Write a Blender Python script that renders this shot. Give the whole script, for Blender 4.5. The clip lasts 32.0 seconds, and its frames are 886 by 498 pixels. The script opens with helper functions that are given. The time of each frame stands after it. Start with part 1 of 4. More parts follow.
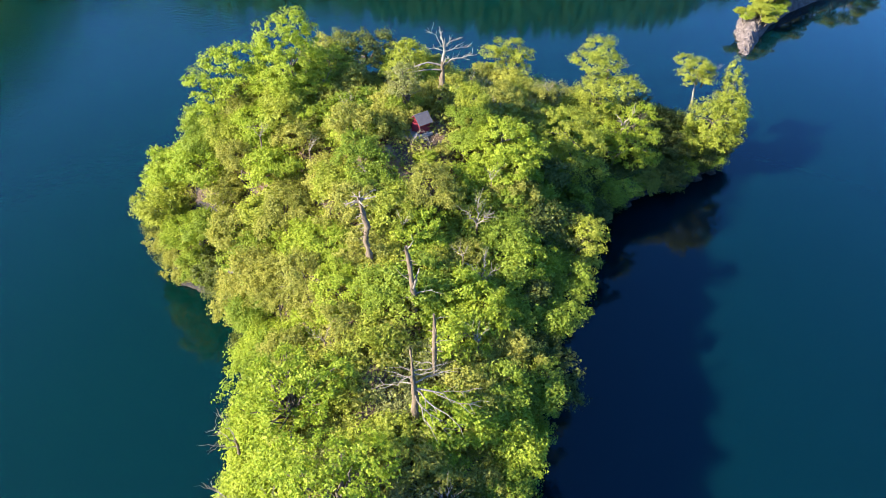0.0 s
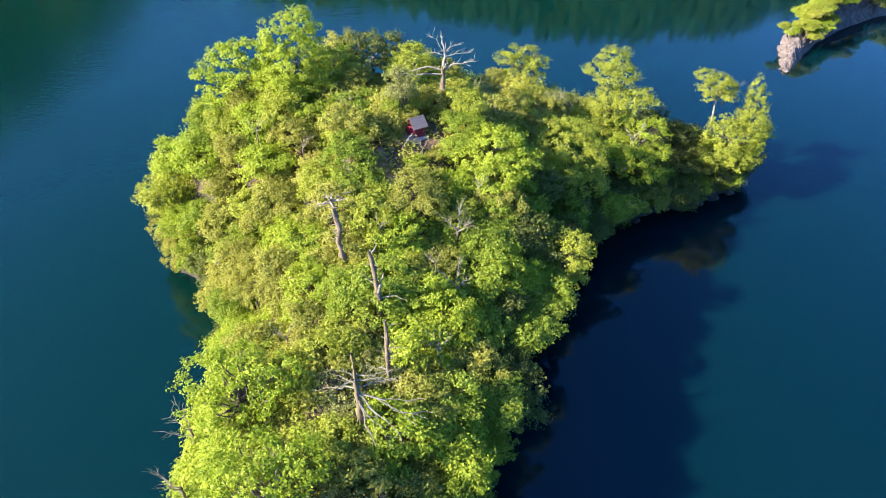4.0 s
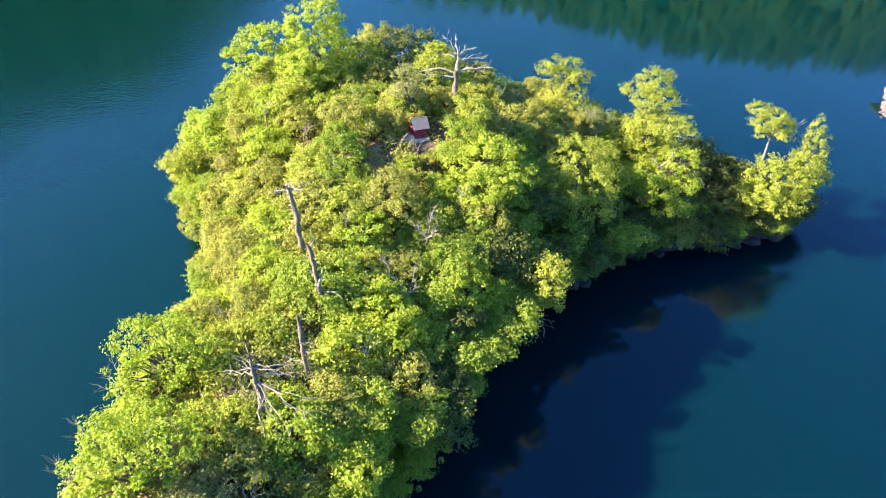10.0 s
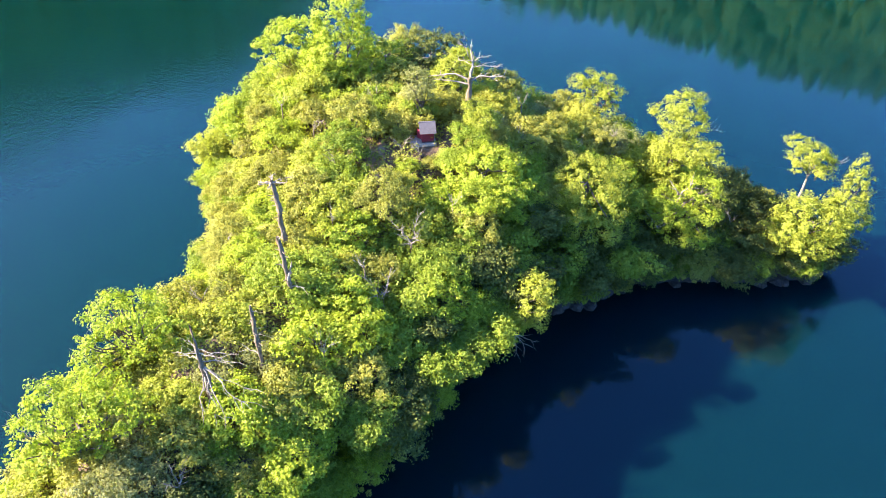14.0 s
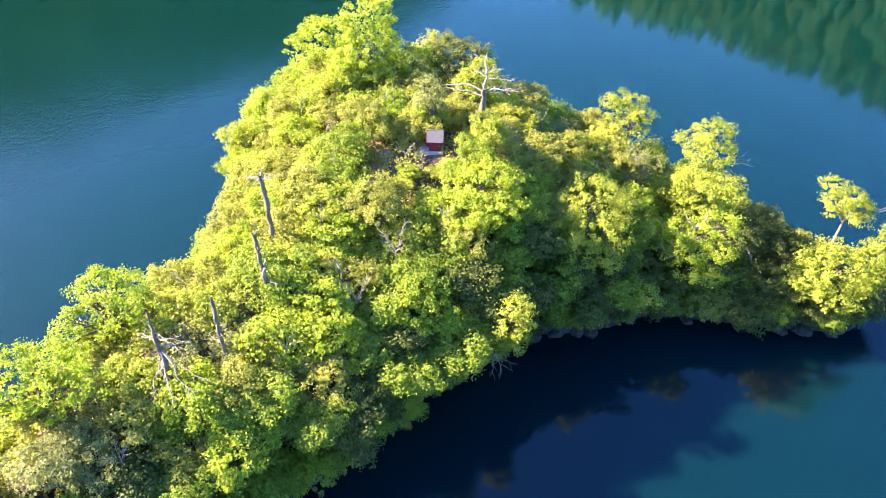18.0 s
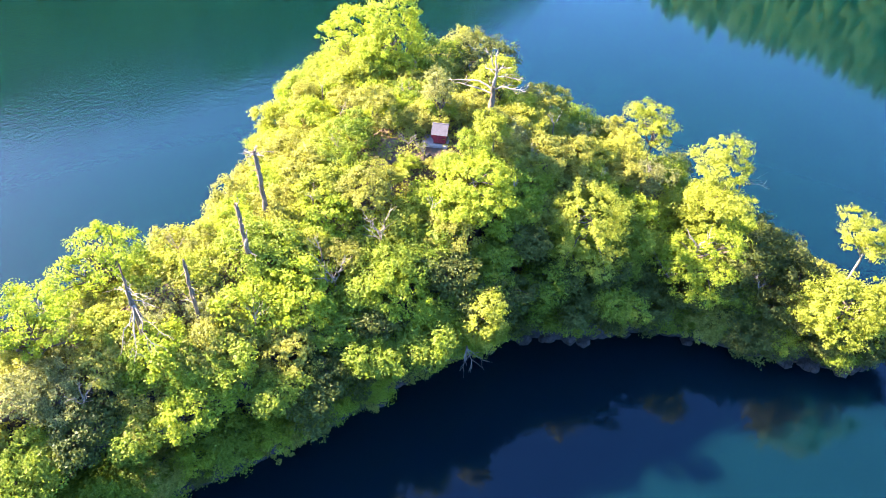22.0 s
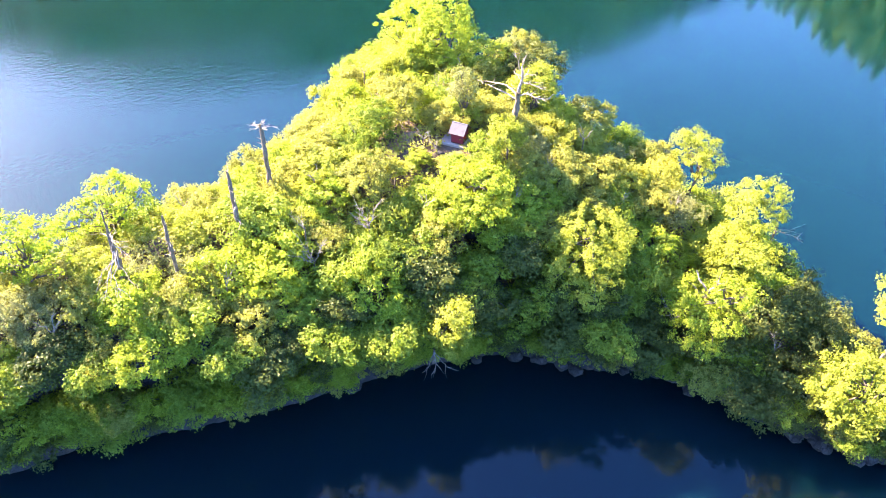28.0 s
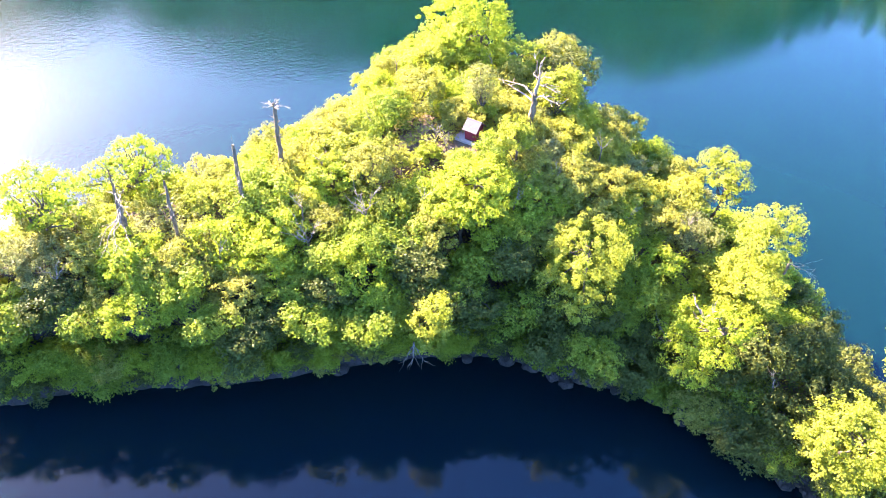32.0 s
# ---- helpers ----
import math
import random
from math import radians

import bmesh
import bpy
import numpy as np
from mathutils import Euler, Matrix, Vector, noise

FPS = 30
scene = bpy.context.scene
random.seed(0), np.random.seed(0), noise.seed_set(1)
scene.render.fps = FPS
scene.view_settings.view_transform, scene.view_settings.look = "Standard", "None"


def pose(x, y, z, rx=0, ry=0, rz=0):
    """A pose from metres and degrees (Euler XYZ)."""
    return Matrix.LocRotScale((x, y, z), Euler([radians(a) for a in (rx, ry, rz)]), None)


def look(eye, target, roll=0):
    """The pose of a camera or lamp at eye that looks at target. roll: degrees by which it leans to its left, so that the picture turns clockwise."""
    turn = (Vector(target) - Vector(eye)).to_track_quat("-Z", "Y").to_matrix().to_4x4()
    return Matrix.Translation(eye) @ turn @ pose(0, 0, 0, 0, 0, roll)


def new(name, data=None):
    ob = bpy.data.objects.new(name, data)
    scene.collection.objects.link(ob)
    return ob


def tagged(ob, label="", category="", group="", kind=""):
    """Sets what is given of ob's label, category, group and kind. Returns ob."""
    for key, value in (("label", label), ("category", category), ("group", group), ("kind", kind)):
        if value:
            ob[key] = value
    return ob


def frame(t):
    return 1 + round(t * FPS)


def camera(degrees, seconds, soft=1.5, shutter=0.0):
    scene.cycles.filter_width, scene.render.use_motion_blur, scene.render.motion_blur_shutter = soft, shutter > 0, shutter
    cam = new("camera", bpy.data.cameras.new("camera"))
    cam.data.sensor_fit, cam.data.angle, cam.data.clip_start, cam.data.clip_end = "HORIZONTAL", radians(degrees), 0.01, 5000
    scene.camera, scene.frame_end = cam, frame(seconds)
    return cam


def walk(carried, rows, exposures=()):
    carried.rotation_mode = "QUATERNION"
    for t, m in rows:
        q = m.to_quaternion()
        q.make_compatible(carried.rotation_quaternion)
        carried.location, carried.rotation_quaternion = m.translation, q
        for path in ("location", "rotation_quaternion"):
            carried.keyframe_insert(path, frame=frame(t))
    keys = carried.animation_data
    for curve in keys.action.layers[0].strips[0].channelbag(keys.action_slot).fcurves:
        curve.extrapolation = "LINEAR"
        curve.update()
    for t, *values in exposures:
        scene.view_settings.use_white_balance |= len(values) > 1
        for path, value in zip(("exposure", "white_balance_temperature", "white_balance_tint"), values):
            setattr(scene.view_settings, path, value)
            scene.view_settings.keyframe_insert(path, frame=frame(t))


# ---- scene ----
cam = camera(64.6, 32.0, soft=1.0)
METRES, EYE, TILT, LEAN, TURN = 65.0, 52.4, -40.0, 0.0, 0.0
ROWS = [
    (0.0, 0.0, 0.0, 0.0, 0.0, 0.0, -0.0),
    (0.5, 0.0092, 0.0002, 0.0008, 0.5, -0.01, -0.4),
    (1.0, 0.0183, 0.0005, 0.0019, 0.98, -0.02, -0.77),
    (1.5, 0.0271, 0.0009, 0.0037, 1.42, -0.06, -1.14),
    (2.0, 0.036, 0.0016, 0.0049, 2.03, -0.06, -1.62),
    (2.5, 0.0499, 0.0026, 0.0071, 2.53, -0.11, -1.99),
    (3.0, 0.067, 0.004, 0.0088, 2.91, -0.13, -2.41),
    (3.5, 0.0833, 0.0059, 0.0105, 3.61, -0.14, -3.02),
    (5.5, 0.148, 0.0175, 0.0176, 6.81, -0.31, -5.83),
    (6.0, 0.1639, 0.0206, 0.021, 7.53, -0.45, -6.46),
    (6.5, 0.1799, 0.0245, 0.0235, 8.33, -0.56, -7.16),
    (7.0, 0.1959, 0.0289, 0.0259, 9.12, -0.66, -7.82),
    (7.5, 0.2116, 0.0336, 0.0283, 9.94, -0.77, -8.5),
    (8.0, 0.2271, 0.0385, 0.0319, 10.94, -0.94, -9.33),
    (8.5, 0.2425, 0.0436, 0.0357, 11.95, -1.11, -10.16),
    (9.0, 0.2579, 0.0485, 0.0396, 12.81, -1.26, -10.87),
    (9.5, 0.2731, 0.0531, 0.0442, 13.54, -1.43, -11.46),
    (10.0, 0.2869, 0.0573, 0.0482, 14.16, -1.56, -11.97),
    (10.5, 0.3018, 0.0623, 0.0522, 15.07, -1.75, -12.68),
    (11.0, 0.3166, 0.0678, 0.0564, 15.89, -1.93, -13.35),
    (11.5, 0.331, 0.0732, 0.0611, 16.66, -2.11, -13.98),
    (12.0, 0.3451, 0.0789, 0.0661, 17.66, -2.34, -14.77),
    (12.5, 0.3591, 0.0851, 0.0714, 18.57, -2.57, -15.48),
    (13.0, 0.3723, 0.0912, 0.0765, 19.4, -2.77, -16.15),
    (13.5, 0.3854, 0.0975, 0.0823, 20.28, -3.0, -16.86),
    (14.0, 0.3988, 0.1041, 0.0887, 21.29, -3.29, -17.63),
    (14.5, 0.4119, 0.1104, 0.0954, 22.36, -3.59, -18.42),
    (16.5, 0.4632, 0.1366, 0.1261, 26.03, -4.86, -20.99),
    (17.0, 0.4752, 0.1443, 0.1331, 26.99, -5.2, -21.63),
    (17.5, 0.4871, 0.1522, 0.1397, 27.89, -5.52, -22.25),
    (18.0, 0.4994, 0.1603, 0.1462, 29.04, -5.95, -23.0),
    (18.5, 0.5124, 0.1681, 0.1522, 30.11, -6.36, -23.71),
    (19.0, 0.5262, 0.1749, 0.1577, 31.28, -6.82, -24.42),
    (19.5, 0.5409, 0.1811, 0.1627, 32.34, -7.26, -25.07),
    (20.0, 0.5559, 0.1866, 0.1676, 33.27, -7.69, -25.66),
    (20.5, 0.5702, 0.1929, 0.1733, 34.25, -8.11, -26.26),
    (21.0, 0.5833, 0.2002, 0.1793, 35.16, -8.5, -26.8),
    (21.5, 0.5952, 0.2081, 0.1857, 36.17, -8.96, -27.39),
    (22.0, 0.6068, 0.2168, 0.1921, 37.19, -9.41, -27.96),
    (22.5, 0.6178, 0.2259, 0.1987, 38.21, -9.88, -28.53),
    (23.0, 0.6284, 0.2351, 0.2062, 39.23, -10.38, -29.09),
    (23.5, 0.6384, 0.2445, 0.2139, 40.3, -10.91, -29.65),
    (24.0, 0.6479, 0.2548, 0.2206, 41.4, -11.4, -30.22),
    (24.5, 0.6574, 0.2658, 0.2269, 42.59, -11.98, -30.83),
    (25.0, 0.6665, 0.2766, 0.2341, 43.78, -12.58, -31.42),
    (25.5, 0.6757, 0.2868, 0.2422, 45.02, -13.2, -32.0),
    (27.5, 0.7056, 0.328, 0.2794, 50.22, -16.16, -34.29),
    (28.0, 0.7128, 0.3391, 0.2877, 51.58, -16.92, -34.81),
    (28.5, 0.7205, 0.35, 0.2959, 52.88, -17.66, -35.31),
    (29.0, 0.728, 0.3607, 0.3042, 54.01, -18.33, -35.73),
    (29.5, 0.7364, 0.3711, 0.3125, 55.25, -19.05, -36.17),
    (30.0, 0.7448, 0.3817, 0.3209, 56.65, -19.9, -36.63),
    (30.5, 0.7526, 0.3925, 0.329, 58.16, -20.78, -37.11),
    (31.0, 0.7593, 0.4033, 0.3378, 59.56, -21.63, -37.56),
    (31.5, 0.7653, 0.4146, 0.3467, 61.06, -22.52, -38.0),
    (32.0, 0.771, 0.426, 0.3554, 62.6, -23.43, -38.43),
]
# seconds, stops, kelvin, tint
EXPOSURES = [(0.0, 1.93, 6050, 8.5), (9.0, 2.42, 6250, 11.0), (17.0, 2.94, 6550, 15.0), (32.0, 3.64, 6950, 24.0)]
walk(cam, [(t, pose(0, 0, EYE, TILT, LEAN, TURN) @ pose(METRES * x, METRES * y, METRES * z, 90 + pitch, roll, yaw)) for t, x, y, z, yaw, pitch, roll in ROWS],
     exposures=EXPOSURES)

# ---- light ----
SUN_AZ, SUN_EL = 246.0, 32.0
world = bpy.data.worlds.new("world")
scene.world = world
world.use_nodes = True
wn = world.node_tree
sky = wn.nodes.new("ShaderNodeTexSky")
sky.sky_type = "NISHITA"
sky.sun_disc = False
sky.sun_elevation, sky.sun_rotation = radians(SUN_EL), radians(SUN_AZ)
sky.air_density, sky.dust_density, sky.ozone_density = 1.0, 0.65, 5.0
wn.nodes["Background"].inputs["Strength"].default_value = 0.133
rich = wn.nodes.new("ShaderNodeHueSaturation")
rich.inputs["Hue"].default_value, rich.inputs["Saturation"].default_value = 0.511, 1.23
wn.links.new(sky.outputs[0], rich.inputs["Color"])
wn.links.new(rich.outputs[0], wn.nodes["Background"].inputs["Color"])
sun = new("sun", bpy.data.lights.new("sun", "SUN"))
sun.data.energy, sun.data.angle, sun.data.color = 5.25, radians(1.0), (1.0, 0.90, 0.72)
sun_way = Vector((math.sin(radians(SUN_AZ)) * math.cos(radians(SUN_EL)), math.cos(radians(SUN_AZ)) * math.cos(radians(SUN_EL)), math.sin(radians(SUN_EL))))
sun.matrix_world = look(sun_way * 300, (0, 0, 0))


# ---- materials ----
def material(name):
    mat = bpy.data.materials.new(name)
    mat.use_nodes = True
    nt = mat.node_tree
    return mat, nt, nt.nodes["Principled BSDF"]


def node(nt, kind, **settings):
    n = nt.nodes.new(kind)
    for key, value in settings.items():
        n.inputs[key.replace("_", " ")].default_value = value
    return n


def ramp(nt, source, stops):
    n = nt.nodes.new("ShaderNodeValToRGB")
    while len(n.color_ramp.elements) < len(stops):
        n.color_ramp.elements.new(0.5)
    for e, (p, c) in zip(n.color_ramp.elements, stops):
        e.position, e.color = p, (*c, 1.0)
    nt.links.new(source, n.inputs["Fac"])
    return n


def mix(nt, fac, a, b, blend="MIX"):
    n = nt.nodes.new("ShaderNodeMix")
    n.data_type, n.blend_type = "RGBA", blend
    for slot, value in ((0, fac), (6, a), (7, b)):
        if isinstance(value, bpy.types.NodeSocket):
            nt.links.new(value, n.inputs[slot])
        elif slot == 0:
            n.inputs[0].default_value = value
        else:
            n.inputs[slot].default_value = (*value, 1.0)
    return n.outputs[2]


def bump(nt, p, height, strength, distance):
    b = node(nt, "ShaderNodeBump", Strength=strength, Distance=distance)
    nt.links.new(height, b.inputs["Height"])
    nt.links.new(b.outputs["Normal"], p.inputs["Normal"])
    return b


def leaf_material(name, low, mid, high, glow=0.52):
    """Leaves: three greens spread leaf by leaf, tree by tree, with light coming through."""
    mat, nt, p = material(name)
    geo = nt.nodes.new("ShaderNodeNewGeometry")
    info = nt.nodes.new("ShaderNodeObjectInfo")
    tc = nt.nodes.new("ShaderNodeTexCoord")
    n1 = node(nt, "ShaderNodeTexNoise", Scale=0.8, Detail=2.0)
    nt.links.new(tc.outputs["Object"], n1.inputs["Vector"])
    add = nt.nodes.new("ShaderNodeMath")
    add.operation = "MULTIPLY_ADD"
    nt.links.new(geo.outputs["Random Per Island"], add.inputs[0])
    add.inputs[1].default_value = 0.6
    nt.links.new(n1.outputs["Fac"], add.inputs[2])
    add2 = nt.nodes.new("ShaderNodeMath")
    add2.operation = "MULTIPLY_ADD"
    nt.links.new(info.outputs["Random"], add2.inputs[0])
    add2.inputs[1].default_value = 0.3
    nt.links.new(add.outputs[0], add2.inputs[2])
    rg = ramp(nt, add2.outputs[0], [(0.4, low), (0.9, mid), (1.0, high)])
    n2 = node(nt, "ShaderNodeTexNoise", Scale=16.0, Detail=2.0, Roughness=0.6)
    nt.links.new(tc.outputs["Object"], n2.inputs["Vector"])
    mottle = ramp(nt, n2.outputs["Fac"], [(0.34, (0.58, 0.62, 0.58)), (0.6, (1.24, 1.2, 1.08))])
    tint = mix(nt, 1.0, rg.outputs["Color"], mottle.outputs["Color"], "MULTIPLY")
    nt.links.new(tint, p.inputs["Base Color"])
    p.inputs["Roughness"].default_value = 0.5
    p.inputs["Specular IOR Level"].default_value = 0.14
    tr = nt.nodes.new("ShaderNodeBsdfTranslucent")
    warm = mix(nt, 1.0, tint, (1.1, 1.18, 0.75), "MULTIPLY")
    nt.links.new(warm, tr.inputs["Color"])
    ms = nt.nodes.new("ShaderNodeMixShader")
    ms.inputs[0].default_value = glow
    nt.links.new(p.outputs[0], ms.inputs[1])
    nt.links.new(tr.outputs[0], ms.inputs[2])
    nt.links.new(ms.outputs[0], nt.nodes["Material Output"].inputs["Surface"])
    return mat


LEAF = {
    "maple": leaf_material("leaf_maple", (0.142, 0.215, 0.020), (0.321, 0.381, 0.038), (0.377, 0.414, 0.052)),
    "lime": leaf_material("leaf_lime", (0.185, 0.224, 0.027), (0.331, 0.354, 0.047), (0.369, 0.378, 0.062)),
    "green": leaf_material("leaf_green", (0.106, 0.169, 0.020), (0.240, 0.302, 0.038), (0.290, 0.338, 0.047)),
    "olive": leaf_material("leaf_olive", (0.154, 0.172, 0.040), (0.312, 0.305, 0.060), (0.367, 0.342, 0.077)),
    "grey": leaf_material("leaf_grey", (0.153, 0.162, 0.061), (0.282, 0.280, 0.101), (0.326, 0.316, 0.131)),
    "yellow": leaf_material("leaf_yellow", (0.221, 0.226, 0.029), (0.367, 0.363, 0.053), (0.403, 0.385, 0.073)),
    # dark green leaves, coloured deeper to hold the shade of the bank
    "dark": leaf_material("leaf_dark_shaded", (0.041, 0.063, 0.014), (0.097, 0.115, 0.026), (0.124, 0.136, 0.031), 0.32),
}


def bark_material(name, dark, light, scale):
    mat, nt, p = material(name)
    tc = nt.nodes.new("ShaderNodeTexCoord")
    mp = nt.nodes.new("ShaderNodeMapping")
    mp.inputs["Scale"].default_value = (1.0, 1.0, 0.25)
    nt.links.new(tc.outputs["Object"], mp.inputs["Vector"])
    n1 = node(nt, "ShaderNodeTexNoise", Scale=scale, Detail=6.0, Roughness=0.7)
    nt.links.new(mp.outputs[0], n1.inputs["Vector"])
    rg = ramp(nt, n1.outputs["Fac"], [(0.3, dark), (0.7, light)])
    nt.links.new(rg.outputs["Color"], p.inputs["Base Color"])
    p.inputs["Roughness"].default_value = 0.9
    bump(nt, p, n1.outputs["Fac"], 0.6, 0.04)
    return mat


BARK = bark_material("bark_brown", (0.05, 0.035, 0.025), (0.17, 0.13, 0.10), 9.0)
DEADWOOD = bark_material("bleached_deadwood", (0.15, 0.112, 0.080), (0.38, 0.315, 0.245), 8.0)
DEADBARK = bark_material("grey_dead_bark", (0.065, 0.043, 0.026), (0.25, 0.182, 0.118), 9.0)


def ground_material():
    mat, nt, p = material("soil_and_rock")
    geo = nt.nodes.new("ShaderNodeNewGeometry")
    tc = nt.nodes.new("ShaderNodeTexCoord")
    sep = nt.nodes.new("ShaderNodeSeparateXYZ")
    nt.links.new(geo.outputs["True Normal"], sep.inputs[0])
    n1 = node(nt, "ShaderNodeTexNoise", Scale=0.7, Detail=8.0, Roughness=0.65)
    n2 = node(nt, "ShaderNodeTexNoise", Scale=6.0, Detail=6.0, Roughness=0.7)
    for n in (n1, n2):
        nt.links.new(tc.outputs["Object"], n.inputs["Vector"])
    rock = ramp(nt, n1.outputs["Fac"], [(0.3, (0.02, 0.016, 0.015)), (0.5, (0.042, 0.033, 0.031)), (0.7, (0.085, 0.068, 0.062))])
    soil = ramp(nt, n2.outputs["Fac"], [(0.3, (0.06, 0.038, 0.022)), (0.55, (0.15, 0.093, 0.055)), (0.75, (0.12, 0.095, 0.045))])
    steep = ramp(nt, sep.outputs["Z"], [(0.45, (0, 0, 0)), (0.7, (1, 1, 1))])
    col = mix(nt, steep.outputs["Color"], rock.outputs["Color"], soil.outputs["Color"])
    nt.links.new(col, p.inputs["Base Color"])
    p.inputs["Roughness"].default_value = 0.92
    bump(nt, p, n2.outputs["Fac"], 0.9, 0.25)
    return mat


def rock_material(name, dark, mid, light):
    mat, nt, p = material(name)
    tc = nt.nodes.new("ShaderNodeTexCoord")
    n1 = node(nt, "ShaderNodeTexNoise", Scale=0.9, Detail=10.0, Roughness=0.7)
    v = node(nt, "ShaderNodeTexVoronoi", Scale=1.6)
    v.feature = "DISTANCE_TO_EDGE"
    for n in (n1, v):
        nt.links.new(tc.outputs["Object"], n.inputs["Vector"])
    rg = ramp(nt, n1.outputs["Fac"], [(0.3, dark), (0.5, mid), (0.7, light)])
    crack = ramp(nt, v.outputs["Distance"], [(0.0, (0.4, 0.36, 0.33)), (0.08, (1, 1, 1))])
    nt.links.new(mix(nt, 1.0, rg.outputs["Color"], crack.outputs["Color"], "MULTIPLY"), p.inputs["Base Color"])
    p.inputs["Roughness"].default_value = 0.88
    bump(nt, p, n1.outputs["Fac"], 1.0, 0.2)
    return mat


GROUND = ground_material()
ROCK = rock_material("grey_brown_rock", (0.022, 0.016, 0.013), (0.045, 0.034, 0.028), (0.080, 0.062, 0.052))


def water_material():
    mat, nt, p = material("lake_water")
    geo = nt.nodes.new("ShaderNodeNewGeometry")
    # greener towards the north and west, bluer towards the south-east
    along = nt.nodes.new("ShaderNodeVectorMath")
    along.operation = "DOT_PRODUCT"
    nt.links.new(geo.outputs["Position"], along.inputs[0])
    along.inputs[1].default_value = (1.0, -0.5, 0.0)
    wide = node(nt, "ShaderNodeTexNoise", Scale=0.012, Detail=3.0)
    nt.links.new(geo.outputs["Position"], wide.inputs["Vector"])
    drift = nt.nodes.new("ShaderNodeMath")
    drift.operation = "MULTIPLY_ADD"
    nt.links.new(wide.outputs["Fac"], drift.inputs[0])
    drift.inputs[1].default_value = 30.0
    nt.links.new(along.outputs["Value"], drift.inputs[2])
    deep = nt.nodes.new("ShaderNodeMapRange")
    deep.inputs["From Min"].default_value, deep.inputs["From Max"].default_value = -38.0, 8.0
    nt.links.new(drift.outputs[0], deep.inputs["Value"])
    rg = ramp(nt, deep.outputs[0], [(0.0, (0.0008, 0.0118, 0.0092)), (1.0, (0.0007, 0.0094, 0.0122))])
    nt.links.new(rg.outputs["Color"], p.inputs["Base Color"])
    p.inputs["IOR"].default_value = 1.333
    # light spreads inside the deep water
    p.subsurface_method = "BURLEY"
    p.inputs["Subsurface Weight"].default_value = 1.0
    p.inputs["Subsurface Radius"].default_value = (0.6, 1.3, 1.6)
    p.inputs["Subsurface Scale"].default_value = 1.6
    mp = nt.nodes.new("ShaderNodeMapping")
    mp.inputs["Scale"].default_value = (1.0, 0.55, 1.0)
    mp.inputs["Rotation"].default_value = (0, 0, radians(20))
    nt.links.new(geo.outputs["Position"], mp.inputs["Vector"])
    w1 = node(nt, "ShaderNodeTexNoise", Scale=1.4, Detail=3.0, Roughness=0.55)
    nt.links.new(mp.outputs[0], w1.inputs["Vector"])
    mp2 = nt.nodes.new("ShaderNodeMapping")
    mp2.inputs["Scale"].default_value = (0.5, 2.2, 1.0)
    mp2.inputs["Rotation"].default_value = (0, 0, radians(-38))
    nt.links.new(geo.outputs["Position"], mp2.inputs["Vector"])
    w2 = node(nt, "ShaderNodeTexNoise", Scale=1.1, Detail=2.0, Roughness=0.5)
    nt.links.new(mp2.outputs[0], w2.inputs["Vector"])
    both = nt.nodes.new("ShaderNodeMath")
    both.operation = "ADD"
    nt.links.new(w1.outputs["Fac"], both.inputs[0])
    nt.links.new(w2.outputs["Fac"], both.inputs[1])
    calm = node(nt, "ShaderNodeTexNoise", Scale=0.03, Detail=2.0)
    nt.links.new(geo.outputs["Position"], calm.inputs["Vector"])
    # the open water in the west is ruffled by wind, the rest lies in the lee
    sep = nt.nodes.new("ShaderNodeSeparateXYZ")
    nt.links.new(geo.outputs["Position"], sep.inputs[0])
    west = nt.nodes.new("ShaderNodeMapRange")
    for slot, value in zip(("From Min", "From Max", "To Min", "To Max"), (-10.0, -75.0, -0.12, 0.42)):
        west.inputs[slot].default_value = value
    nt.links.new(sep.outputs["X"], west.inputs["Value"])
    wind = nt.nodes.new("ShaderNodeMath")
    wind.operation = "ADD"
    nt.links.new(calm.outputs["Fac"], wind.inputs[0])
    nt.links.new(west.outputs[0], wind.inputs[1])
    force = ramp(nt, wind.outputs[0], [(0.42, (0.02, 0.02, 0.02)), (0.62, (0.12, 0.12, 0.12)), (1.0, (0.36, 0.36, 0.36))])
    gloss = ramp(nt, wind.outputs[0], [(0.4, (0.065, 0.065, 0.065)), (0.6, (0.09, 0.09, 0.09)), (0.95, (0.16, 0.16, 0.16))])
    nt.links.new(gloss.outputs["Color"], p.inputs["Roughness"])
    b = bump(nt, p, both.outputs[0], 0.1, 0.08)
    nt.links.new(force.outputs["Color"], b.inputs["Strength"])
    return mat


WATER = water_material()


